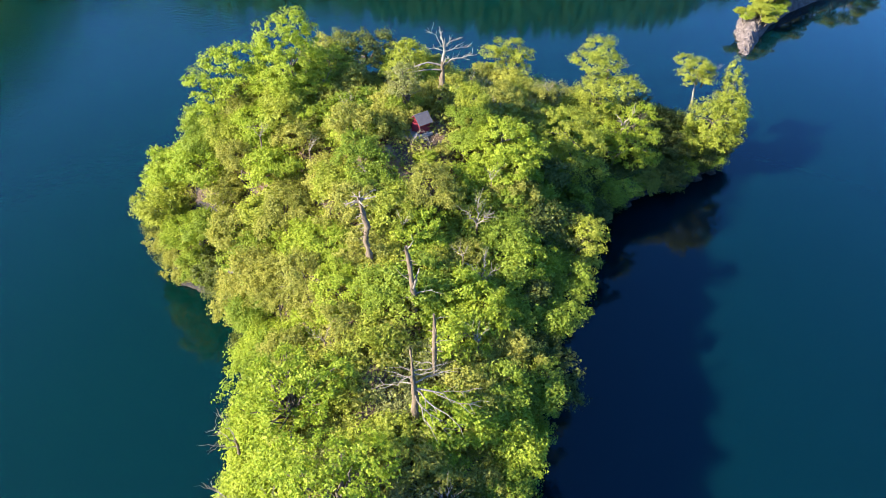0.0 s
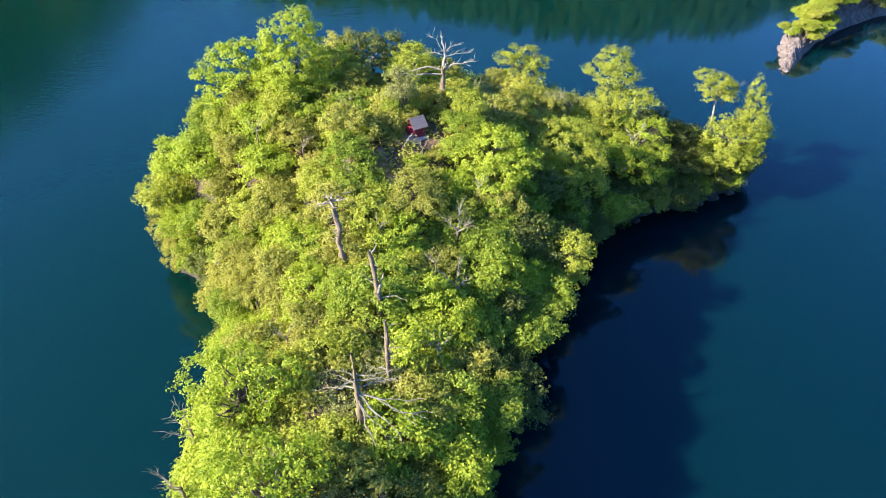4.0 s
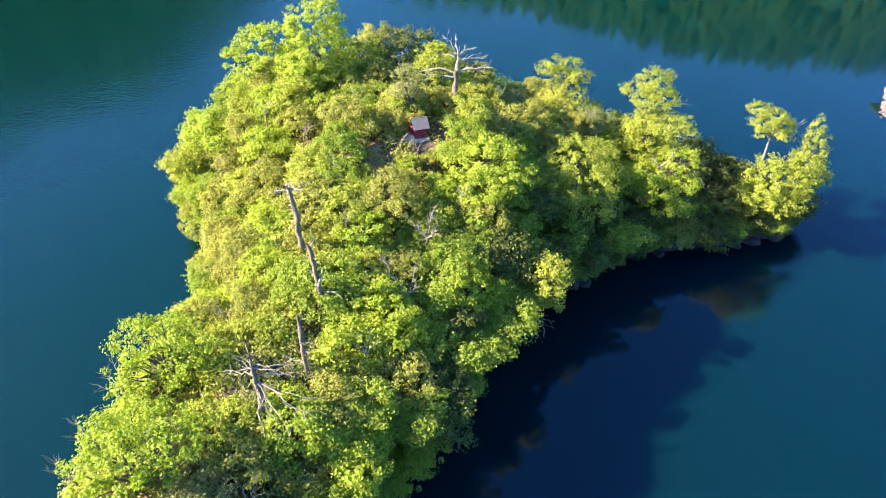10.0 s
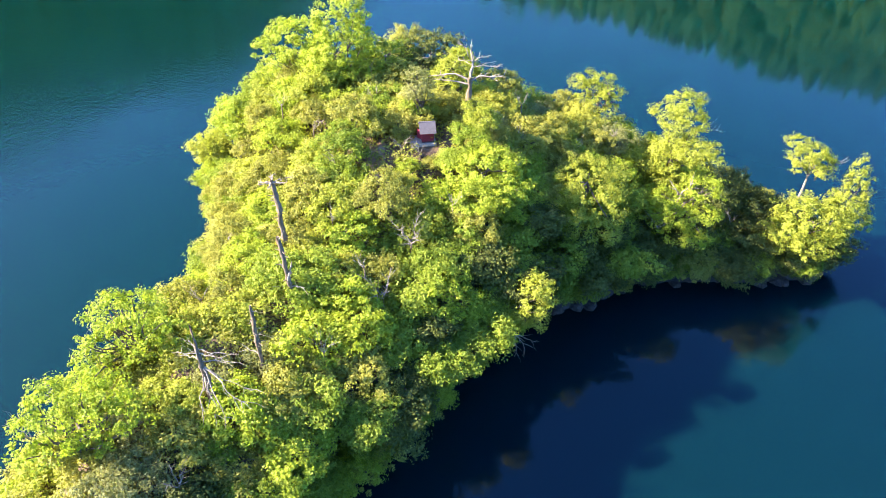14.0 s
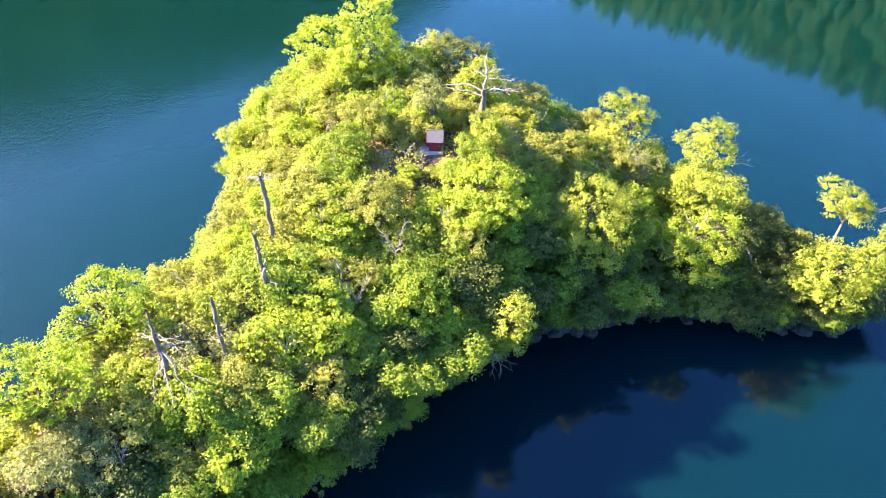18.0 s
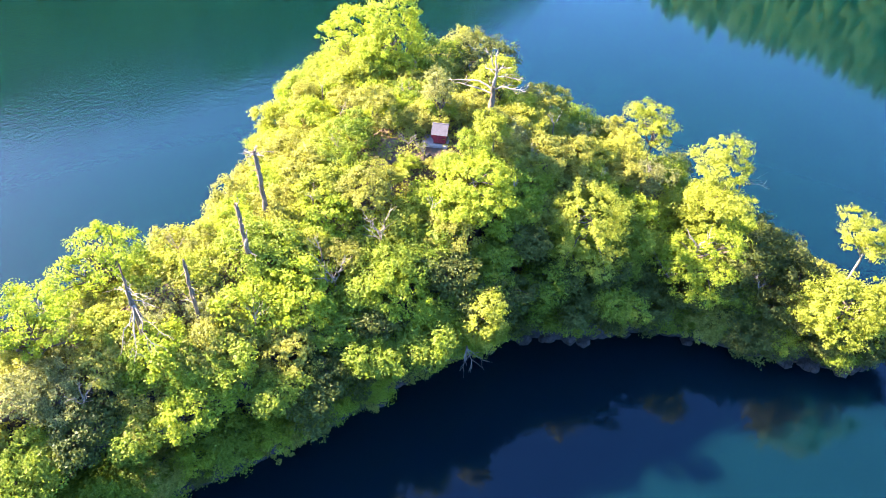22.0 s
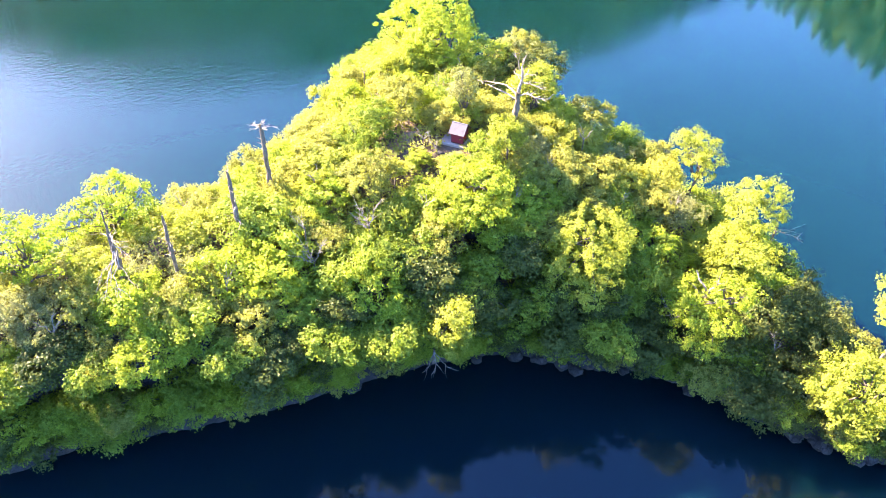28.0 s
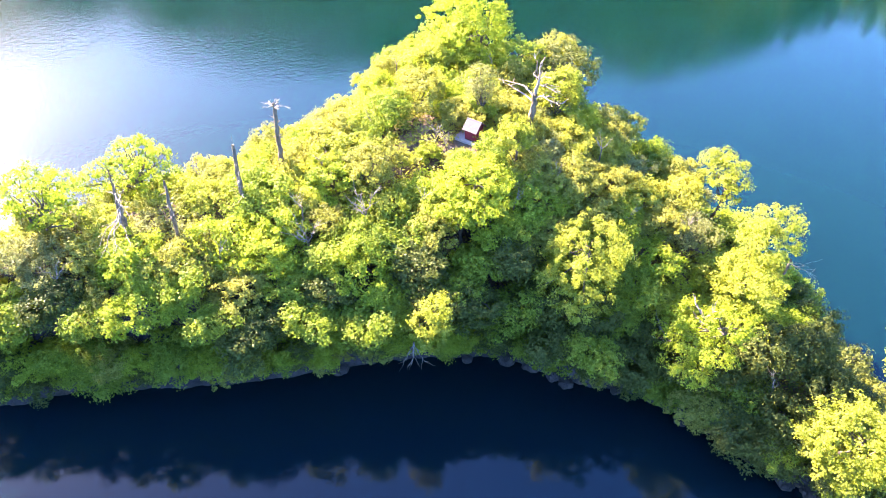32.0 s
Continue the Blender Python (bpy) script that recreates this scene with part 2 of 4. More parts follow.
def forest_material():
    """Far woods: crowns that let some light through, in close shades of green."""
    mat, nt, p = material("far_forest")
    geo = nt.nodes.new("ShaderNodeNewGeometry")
    dim_green = ramp(nt, geo.outputs["Random Per Island"], [(0.0, (0.032, 0.098, 0.018)), (0.5, (0.036, 0.108, 0.019)), (1.0, (0.042, 0.118, 0.021))])
    lit_green = ramp(nt, geo.outputs["Random Per Island"], [(0.0, (0.075, 0.195, 0.034)), (0.5, (0.095, 0.235, 0.040)), (1.0, (0.135, 0.270, 0.044))])
    # light put into the colour: brighter greens in the west, dimmer in the east
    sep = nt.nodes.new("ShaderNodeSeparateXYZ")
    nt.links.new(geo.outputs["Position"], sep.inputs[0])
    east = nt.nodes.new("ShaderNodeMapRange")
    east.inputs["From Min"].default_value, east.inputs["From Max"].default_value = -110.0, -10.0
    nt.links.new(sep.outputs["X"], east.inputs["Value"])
    colour = mix(nt, east.outputs[0], lit_green.outputs["Color"], dim_green.outputs["Color"])
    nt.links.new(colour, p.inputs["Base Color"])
    p.inputs["Roughness"].default_value = 0.9
    tr = nt.nodes.new("ShaderNodeBsdfTranslucent")
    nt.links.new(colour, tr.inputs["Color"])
    ms = nt.nodes.new("ShaderNodeMixShader")
    ms.inputs[0].default_value = 0.62
    nt.links.new(p.outputs[0], ms.inputs[1])
    nt.links.new(tr.outputs[0], ms.inputs[2])
    nt.links.new(ms.outputs[0], nt.nodes["Material Output"].inputs["Surface"])
    return mat


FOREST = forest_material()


# ---- mesh helpers ----
def mesh_of(name, verts, faces, mat, smooth=False):
    me = bpy.data.meshes.new(name)
    me.from_pydata([tuple(v) for v in verts], [], [tuple(f) for f in faces])
    me.materials.append(mat)
    if smooth:
        me.polygons.foreach_set("use_smooth", [True] * len(me.polygons))
    me.update()
    return me


def part(name, bm, mat, parent, label="", smooth=False):
    """Links a bmesh as one mesh object under a thing or under a part."""
    me = bpy.data.meshes.new(name)
    if smooth:
        for f in bm.faces:
            f.smooth = True
    bm.to_mesh(me)
    bm.free()
    me.materials.append(mat)
    return part_of(name, me, parent, label)


def part_of(name, me, parent, label=""):
    ob = new(name, me)
    ob.parent = parent
    if label:
        ob["label"] = label
    return ob


def thing(name, label, category, m, group="", kind=""):
    ob = new(name)
    ob.empty_display_size = 0.3
    ob.matrix_world = m
    return tagged(ob, label, category, group, kind)


def tube(verts, faces, pts, radii, sides=7):
    """Adds a tapered tube along pts to the vertex and face lists."""
    start = len(verts)
    pts = [Vector(p) for p in pts]
    for i, p in enumerate(pts):
        way = (pts[min(i + 1, len(pts) - 1)] - pts[max(i - 1, 0)]).normalized()
        side = way.orthogonal().normalized() if abs(way.z) < 0.95 else way.cross(Vector((0, 1, 0))).normalized()
        up = way.cross(side)
        for k in range(sides):
            a = 2 * math.pi * k / sides
            verts.append(p + (side * math.cos(a) + up * math.sin(a)) * radii[i])
    for i in range(len(pts) - 1):
        for k in range(sides):
            a, b = start + i * sides + k, start + i * sides + (k + 1) % sides
            faces.append((a, b, b + sides, a + sides))
    faces.append(tuple(range(start + len(pts) * sides - 1, start + (len(pts) - 1) * sides - 1, -1)))
    return start


def bent(rng, a, b, steps, sway):
    """A wavering line from a to b."""
    a, b = Vector(a), Vector(b)
    length = (b - a).length
    out = []
    for i in range(steps + 1):
        t = i / steps
        w = sway * length * math.sin(math.pi * t)
        out.append(a.lerp(b, t) + Vector((rng.uniform(-1, 1), rng.uniform(-1, 1), rng.uniform(-0.6, 0.6))) * w)
    return out


def leaves(rs, centres, ups, radius, per, length, width, flat=0.6):
    """Leaf blades in clumps: centres and outward ways of the clumps, their radius, the number of leaves in each."""
    n = len(centres) * per
    c = np.repeat(centres, per, 0)
    u = np.repeat(ups, per, 0)
    r = np.repeat(radius, per)[:, None]
    d = rs.normal(size=(n, 3))
    d /= np.linalg.norm(d, axis=1)[:, None]
    d += u * 0.55
    d[:, 2] *= flat + 0.2
    pos = c + d * r * rs.uniform(0.5, 1.12, (n, 1))
    nor = u * 0.8 + d * 0.45 + rs.normal(size=(n, 3)) * 0.68 + np.array([0, 0, 0.35])
    nor /= np.linalg.norm(nor, axis=1)[:, None]
    way = np.cross(nor, rs.normal(size=(n, 3)))
    way /= np.linalg.norm(way, axis=1)[:, None] + 1e-9
    side = np.cross(nor, way)
    k = rs.uniform(0.7, 1.25, (n, 1))
    a = pos - way * length * 0.45 * k - side * width * 0.5 * k
    b = pos - way * length * 0.35 * k + side * width * 0.55 * k
    e = pos + way * length * 0.6 * k - nor * length * 0.15
    return np.stack([a, b, e], 1).reshape(-1, 3)


def leaf_mesh(name, verts, mat):
    n = len(verts) // 3
    me = bpy.data.meshes.new(name)
    me.vertices.add(n * 3)
    me.vertices.foreach_set("co", verts.astype(np.float32).ravel())
    me.loops.add(n * 3)
    me.loops.foreach_set("vertex_index", np.arange(n * 3, dtype=np.int32))
    me.polygons.add(n)
    me.polygons.foreach_set("loop_start", np.arange(0, n * 3, 3, dtype=np.int32))
    me.polygons.foreach_set("loop_total", np.full(n, 3, dtype=np.int32))
    me.materials.append(mat)
    me.update(calc_edges=True)
    return me


# ---- the plan of the island ----
SHORE = [(-0.5, 2), (1.0, 15), (1.5, 21), (4.0, 29.2), (5.6, 35.6), (6.7, 42.7), (7.6, 49.9), (10.7, 59), (15.7, 63.9), (19.3, 69.5),
         (24.7, 72.5), (31.8, 76.0), (35.4, 78.7), (37.4, 80.6), (36, 83.2), (30, 85.5), (22, 86.5), (14, 88), (5, 86.5), (-5, 84),
         (-15, 81), (-23, 77), (-29, 70), (-31.5, 62), (-29, 56.5), (-24, 54.5), (-19.8, 50.5), (-17.0, 43), (-15.0, 33), (-13.6, 22), (-11.4, 10), (-8, 1.5)]
SH = np.array(SHORE, float)


def inside(x, y):
    """Metres from the waterline, positive on land (arrays)."""
    p = np.stack([x, y], -1)[..., None, :]
    a, b = SH, np.roll(SH, -1, 0)
    ab = b - a
    t = np.clip(((p - a) * ab).sum(-1) / (ab * ab).sum(-1), 0, 1)
    d = np.linalg.norm(p - (a + t[..., None] * ab), axis=-1).min(-1)
    cond = (a[:, 1] > p[..., 1]) != (b[:, 1] > p[..., 1])
    xs = a[:, 0] + (p[..., 1] - a[:, 1]) * ab[:, 0] / np.where(ab[:, 1] == 0, 1e-9, ab[:, 1])
    odd = (cond & (p[..., 0] < xs)).sum(-1) % 2
    return np.where(odd == 1, d, -d)


def plateau(x, y):
    """The height to which the land climbs away from the shore."""
    hill = 11.6 + 5.5 * np.exp(-(((x + 3) / 14) ** 2 + ((y - 61) / 15) ** 2)) + 2.5 * np.exp(-(((x + 4) / 10) ** 2 + ((y - 34) / 16) ** 2))
    hill = hill + 3.6 * np.exp(-(((x + 22) / 8) ** 2 + ((y - 66) / 10) ** 2))
    hill = hill - 0.9 / (1 + np.exp(-(y - 74) / 2.0)) / (1 + np.exp(-(x - 2) / 2.0))
    cape = np.clip((x - 9) / 26, 0, 1)
    south = np.clip((14 - y) / 14, 0, 1)
    return hill * (1 - 0.72 * cape) * (1 - 0.3 * south)


def ground(x, y):
    x, y = np.asarray(x, float), np.asarray(y, float)
    d = inside(x, y)
    rough = 0.5 * np.sin(x * 1.3 + 2 * np.sin(y * 0.7)) * np.sin(y * 1.1 + np.sin(x * 0.9))
    land = plateau(x, y) * (1 - np.exp(-np.maximum(d, 0) / 3.4)) + rough * np.clip(d / 2, 0, 1)
    court = np.exp(-(((x + 2.9) / 2.6) ** 2 + ((y - 59.3) / 2.6) ** 2) ** 2)
    land = land * (1 - court) + 16.5 * court
    return np.where(d > 0, land + 0.15, -3.0 * (1 - np.exp(d / 2.0)) - 0.05)


# ---- large structure ----
def build_water():
    bm = bmesh.new()
    bmesh.ops.create_grid(bm, x_segments=8, y_segments=8, size=2500)
    ob = part("lake_water", bm, WATER, None)
    ob.location = (0, 0, 0)
    tagged(ob, "calm deep teal lake water with faint ripples", "water", kind="structure")


def build_land():
    step = 0.5
    xs, ys = np.arange(-40, 46, step), np.arange(-6, 96, step)
    gx, gy = np.meshgrid(xs, ys)
    d = inside(gx, gy)
    z = ground(gx, gy)
    # broken rock on the banks
    for i in range(gx.shape[0]):
        for j in range(gx.shape[1]):
            if -3 < d[i, j] < 5:
                q = Vector((gx[i, j] * 0.45, gy[i, j] * 0.45, z[i, j] * 0.3))
                z[i, j] += 1.1 * noise.fractal(q, 0.8, 2.2, 4) * (0.5 if d[i, j] < 0 else 1.0)
    keep = d > -6
    index = -np.ones(gx.shape, int)
    index[keep] = np.arange(keep.sum())
    verts = np.stack([gx[keep], gy[keep], z[keep]], -1)
    q = keep[:-1, :-1] & keep[1:, :-1] & keep[:-1, 1:] & keep[1:, 1:]
    faces = np.stack([index[:-1, :-1][q], index[:-1, 1:][q], index[1:, 1:][q], index[1:, :-1][q]], -1)
    ob = new("island_ground", mesh_of("island_ground", verts, faces.tolist(), GROUND, True))
    tagged(ob, "steep rocky islet with brown soil under shrubs", "ground", kind="structure")


# bearing (degrees east of north) and height in metres of the far ridge, 350 m off
RIDGE = [(-180, 70), (-150, 80), (-120, 98), (-107, 98), (-98, 94), (-93, 118), (-86, 136), (-77, 146), (-67, 142), (-57, 134), (-48, 134), (-42, 114),
         (-37, 90), (-33, 68), (-28, 70), (-22, 92), (-14, 97), (-6, 104), (4, 114), (12, 111), (20, 98), (25, 78), (32, 56), (60, 50), (100, 60), (140, 60), (180, 70)]


def hill_height(a, r, h):
    """Height of the far slopes: a bearing, a distance, the ridge's height there. A steep dark face stands in the west."""
    w = max(0.0, 1 - abs(a + 68) / 26) ** 0.5 if abs(a + 68) < 26 else 0.0
    if r < 176:
        return -4.0
    lower = (1 - w) * np.interp(r, [178, 228, 244, 290], [0.02, 0.37, 0.48, 0.72]) + w * np.interp(r, [178, 226, 246, 290], [0.02, 0.07, 0.46, 0.72])
    return float(h * (lower if r < 290 else np.interp(r, [290, 350, 420, 520], [0.72, 0.93, 1.02, 0.8])))


def build_hills():
    rs = np.random.RandomState(7)
    az = np.arange(-180, 180, 1.5)
    h = np.interp(az, [a for a, _ in RIDGE], [b for _, b in RIDGE])
    rings = [170, 178, 205, 228, 244, 290, 350, 420, 520]
    verts, faces = [], []
    for r in rings:
        for a, hh in zip(az, h):
            rr = r + (10 * noise.noise(Vector((a * 0.06, r * 0.01, 0))) if r < 500 else 0)
            verts.append((5 + rr * math.sin(radians(a)), 55 + rr * math.cos(radians(a)), hill_height(a, r, hh)))
    n = len(az)
    for i in range(len(rings) - 1):
        for k in range(n):
            faces.append((i * n + k, i * n + (k + 1) % n, (i + 1) * n + (k + 1) % n, (i + 1) * n + k))
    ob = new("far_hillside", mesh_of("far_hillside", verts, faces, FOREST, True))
    tagged(ob, "wooded green hills round the lake", "hill", kind="structure")
    # the woods on it: cones and rounded crowns
    tv, tf = [], []
    for _ in range(3600):
        a = rs.uniform(-125, 40) if rs.rand() < 0.85 else rs.uniform(-180, 180)
        f = rs.uniform(0.02, 1.0) ** 0.8
        hh = np.interp(a, [q for q, _ in RIDGE], [b for _, b in RIDGE])
        r = 178 + f * 185
        x, y, z = 5 + r * math.sin(radians(a)), 55 + r * math.cos(radians(a)), hill_height(a, r, hh) - 2
        tall, wide = (rs.uniform(11, 18), rs.uniform(3.2, 4.8)) if rs.rand() < 0.45 else (rs.uniform(7, 10), rs.uniform(5.0, 8.0))
        base = len(tv)
        spin = rs.uniform(0, 6)
        levels = [(0.0, 0.55), (0.25, 1.0), (0.6, 0.62), (0.85, 0.25)] if tall > 10.5 else [(0.0, 0.5), (0.3, 1.0), (0.7, 0.85), (0.93, 0.4)]
        for lz, lr in levels:
            for k in range(6):
                b = spin + k * math.pi / 3
                w = wide * lr * rs.uniform(0.75, 1.2)
                tv.append((x + w * math.cos(b), y + w * math.sin(b), z + tall * lz))
        tv.append((x, y, z + tall))
        for i in range(3):
            for k in range(6):
                tf.append((base + i * 6 + k, base + i * 6 + (k + 1) % 6, base + i * 6 + 6 + (k + 1) % 6, base + i * 6 + 6 + k))
        for k in range(6):
            tf.append((base + 18 + k, base + 18 + (k + 1) % 6, base + 24))
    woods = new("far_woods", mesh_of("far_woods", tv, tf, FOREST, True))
    tagged(woods, "dense mixed conifer and leafy woods on hillsides", "forest", kind="stuff")


build_water()
build_land()
build_hills()


# ---- trees ----
def lobe_leaves(rs, lobes, clumps, per, blade, low=-0.3, clump=0.5, flat=0.5):
    """Leaf blades on the outside of a heap of lobes (x, y, z, radius, height radius)."""
    lobes = np.array(lobes, float)
    area = lobes[:, 3] ** 2 * 0.7 + lobes[:, 3] * lobes[:, 4]
    pick = rs.choice(len(lobes), clumps * 6, p=area / area.sum())
    d = rs.normal(size=(clumps * 6, 3))
    d /= np.linalg.norm(d, axis=1)[:, None]
    r = lobes[pick][:, [3, 3, 4]]
    reach = np.where(rs.rand(len(d)) < 0.2, rs.uniform(1.02, 1.38, len(d)), rs.uniform(0.74, 1.06, len(d)))
    c = lobes[pick, :3] + d * r * reach[:, None]
    q = (c[:, None] - lobes[None, :, :3]) / lobes[None][:, :, [3, 3, 4]]
    deep = (np.sqrt((q * q).sum(-1)) < 0.72).any(1)
    ok = np.nonzero((~deep) & (d[:, 2] > low))[0][:clumps]
    c, d = c[ok], d[ok]
    up = d * 0.8 + np.array([0, 0, 0.45])
    up /= np.linalg.norm(up, axis=1)[:, None]
    return leaves(rs, c, up, rs.uniform(0.5, 1.45, len(c)) * clump, per, blade, blade * 0.64, flat), c


def random_lobes(rs, rx, ry, rz, lift, ox, n):
    out = [(ox, 0, lift, 0.62 * (rx + ry) / 2, 0.72 * rz)]
    for _ in range(n):
        a, k = rs.uniform(0, 6.28), rs.uniform(0.35, 0.75)
        out.append((ox + rx * k * math.cos(a), ry * k * math.sin(a), lift + rz * rs.uniform(-0.45, 0.55), rs.uniform(0.3, 0.5) * rx, rs.uniform(0.3, 0.5) * rz))
    return out


def tree(seed, name, label, category, group, leaf, lobes, clumps, per, blade, low=-0.3, clump=0.5, flat=0.5, trunk=0.12, limbs=10, bark=BARK):
    """One tree or shrub, standing on the origin: trunk with limbs, and a crown of leaves."""
    rs, rng = np.random.RandomState(seed), random.Random(seed)
    root = thing(name, label, category, Matrix.Identity(4), group)
    lv, c = lobe_leaves(rs, lobes, clumps, per, blade, low, clump, flat)
    verts, faces = [], []
    x, y, z, r, rz = max(lobes, key=lambda q: q[3])
    line = bent(rng, (0, 0, -1.0), (x, y, z + 0.4 * rz), 7, 0.06)
    for i, p in enumerate(line):
        p.z += math.hypot(x, y) * -0.12 * math.sin(math.pi * i / 7)
    tube(verts, faces, line, [trunk * (1.35 - 1.15 * i / 7) for i in range(8)])
    for k in range(limbs):
        tgt = Vector(c[rng.randrange(len(c))])
        r = rng.randrange(3, 7)
        q = tube(verts, faces, bent(rng, line[r], tgt, 4, 0.08), [trunk * w for w in (0.5, 0.4, 0.3, 0.2, 0.08)], 5)
        faces.append((r * 7, q, q + 1))
    part_of("trunk", mesh_of("trunk", verts, faces, bark, True), root)
    part_of("crown", leaf_mesh("crown", lv, LEAF[leaf]), root)
    return root


WORDS = {
    "maple": ("maple_tree", "maple", "maples on the islet", "young maple with bright green layered foliage"),
    "lime": ("small_tree", "tree", "yellow-green trees on the islet", "small tree with sunny yellow-green leaves"),
    "green": ("leafy_tree", "tree", "green trees on the islet", "small leafy tree with mid-green foliage"),
    "olive": ("shrub", "shrub", "olive-green shrubs", "dense shrub with dull olive-green small leaves"),
    "grey": ("twiggy_shrub", "shrub", "grey-green shrubs", "twiggy shrub with pale grey-green leaves"),
    "yellow": ("low_shrub", "shrub", "yellowing shrubs", "low shrub with golden yellow-green leaves"),
    "dark": ("bank_shrub", "shrub", "dark shrubs on the bank", "dark green shrub, its leaves coloured darker for shade on the bank"),
}
CROWNS = {}
for i, (key, leaf, rx, ry, rz, n, args) in enumerate([
    ("maple1", "maple", 2.6, 2.4, 1.8, 6, dict(clumps=130, per=55, blade=0.200, clump=0.52, flat=0.3)),
    ("maple2", "maple", 2.2, 2.7, 2.1, 7, dict(clumps=133, per=55, blade=0.200, clump=0.50, flat=0.3)),
    ("maple3", "maple", 2.9, 2.5, 1.6, 9, dict(clumps=144, per=52, blade=0.200, clump=0.49, flat=0.25)),
    ("lime1", "lime", 2.4, 2.1, 1.9, 6, dict(clumps=136, per=52, blade=0.189, clump=0.46)),
    ("lime2", "lime", 2.0, 2.4, 1.7, 5, dict(clumps=130, per=50, blade=0.189, clump=0.44)),
    ("green1", "green", 2.5, 2.4, 1.9, 7, dict(clumps=144, per=52, blade=0.192, clump=0.47)),
    ("green2", "green", 2.1, 2.4, 1.8, 6, dict(clumps=136, per=50, blade=0.192, clump=0.46)),
    ("olive1", "olive", 2.0, 1.9, 1.5, 6, dict(clumps=161, per=48, blade=0.160, clump=0.35)),
    ("olive2", "olive", 2.5, 2.1, 1.6, 8, dict(clumps=182, per=49, blade=0.160, clump=0.36)),
    ("olive3", "olive", 2.3, 2.4, 1.9, 9, dict(clumps=192, per=49, blade=0.168, clump=0.36)),
    ("grey1", "grey", 1.8, 2.0, 1.5, 6, dict(clumps=147, per=38, blade=0.136, clump=0.36)),
    ("yellow1", "yellow", 2.0, 1.8, 1.4, 6, dict(clumps=154, per=46, blade=0.160, clump=0.35)),
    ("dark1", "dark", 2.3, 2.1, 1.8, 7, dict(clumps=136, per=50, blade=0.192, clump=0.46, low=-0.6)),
]):
    rs = np.random.RandomState(100 + i)
    lv, c = lobe_leaves(rs, random_lobes(rs, rx, ry, rz, 0.0, 0.0, n), **args)
    CROWNS[key] = (leaf_mesh("crown", lv, LEAF[leaf]), c, leaf, rz, 26 if leaf == "grey" else 6)


def grow(key, rng, base, centre, spin, scale, leaning=False):
    """A tree or shrub rooted at base with its crown's middle at centre."""
    me, c, leaf, rz, limbs = CROWNS[key]
    name, category, group, label = WORDS[leaf]
    if leaning:
        name, category, group, label = "leaning_tree", "tree", "trees leaning over the water", "leafy tree leaning from the rocky bank over the water"
    base, centre = Vector(base), Vector(centre)
    root = thing(name, label, category, Matrix.Translation(base), group)
    m = Matrix.Translation(centre - base) @ spin @ Matrix.Diagonal((*scale, 1))
    tall = max(0.6, (centre - base).length)
    thick = min(0.2, 0.05 + 0.02 * tall)
    verts, faces = [], []
    line = bent(rng, (0, 0, -0.6), (centre - base) + Vector((0, 0, 0.3 * rz)), 5, 0.05)
    for i, p in enumerate(line):
        p.z += (0.12 if leaning else 0) * tall * math.sin(math.pi * i / 5)
    tube(verts, faces, line, [thick * (1.3 - i * 0.2) for i in range(6)], 6)
    for k in range(limbs):
        tgt = m @ Vector(c[rng.randrange(len(c))])
        r = rng.randrange(2, 5)
        q = tube(verts, faces, bent(rng, line[r], tgt, 3, 0.08), [thick * w for w in (0.5, 0.38, 0.24, 0.08)], 4)
        faces.append((r * 6, q, q + 1))
    part_of("trunk", mesh_of("trunk", verts, faces, BARK, True), root)
    crown = part_of("crown", me, root)
    crown.matrix_basis = m
    return root


CLEAR = [(-2.4, 59.8, 1.4), (-5.9, 58.0, 0.5), (-5.3, 56.4, 0.6), (-4.7, 54.9, 0.7), (-4.0, 53.0, 0.8), (-1.0, 58.6, 1.5), (-5.8, 41.2, 0.8), (-2.0, 37.0, 0.9), (-0.6, 31.6, 0.6), (-1.8, 27.6, 0.6), (2.9, 48.2, 0.2), (3.0, 42.8, 0.2), (-3.6, 61.4, 0.5), (-0.1, 62.6, 0.7), (-0.2, 64.2, 0.2), (0.1, 61.4, 0.4)]


def overhang(x, y):
    """How far the leaves reach out past the waterline."""
    e = np.interp(y, [10, 20, 27, 36, 48, 60, 66, 72, 80], [1.0, 1.8, 3.0, 4.0, 5.6, 5.0, 3.8, 2.4, 1.3])
    return np.where(x > 0.15 * (y - 40), e, np.where(y < 47, 0.9, 1.6))


def canopy(x, y, d):
    """Height of the treetops over a place."""
    e = d + overhang(x, y)
    east = x > 0.15 * (y - 40)
    edge = np.where(east, np.interp(y, [14, 30, 48, 60, 68, 74, 82], [8.5, 9.5, 9.0, 7.6, 5.8, 4.6, 4.2]), 5.0)
    top = plateau(x, y) + np.where(east, 2.3, 2.8 + 1.3 * np.exp(-(((y - 52) / 13) ** 2))) - 2.6 * np.exp(-((x + 2.0) ** 2 + (y - 57.2) ** 2) / 14) - 2.0 * np.exp(-((x + 4.4) ** 2 + (y - 53.2) ** 2) / 9) + 1.3 * np.exp(-(((x - 11) / 6) ** 2 + ((y - 78) / 5) ** 2)) + 2.7 * np.exp(-(((x - 26) / 4) ** 2 + ((y - 79.0) / 4) ** 2)) + 2.0 * np.exp(-(((x + 17) / 7) ** 2 + ((y - 62) / 7) ** 2)) + 2.2 * np.exp(-(((x + 1.5) / 4) ** 2 + ((y - 22.5) / 4) ** 2)) - 1.1 * np.exp(-((x + 3) / 5) ** 2) * ((y > 24) & (y < 50)) + 1.2 * np.sin(x * 0.55 + 1.3 * np.sin(y * 0.31)) * np.sin(y * 0.47 + 0.6)
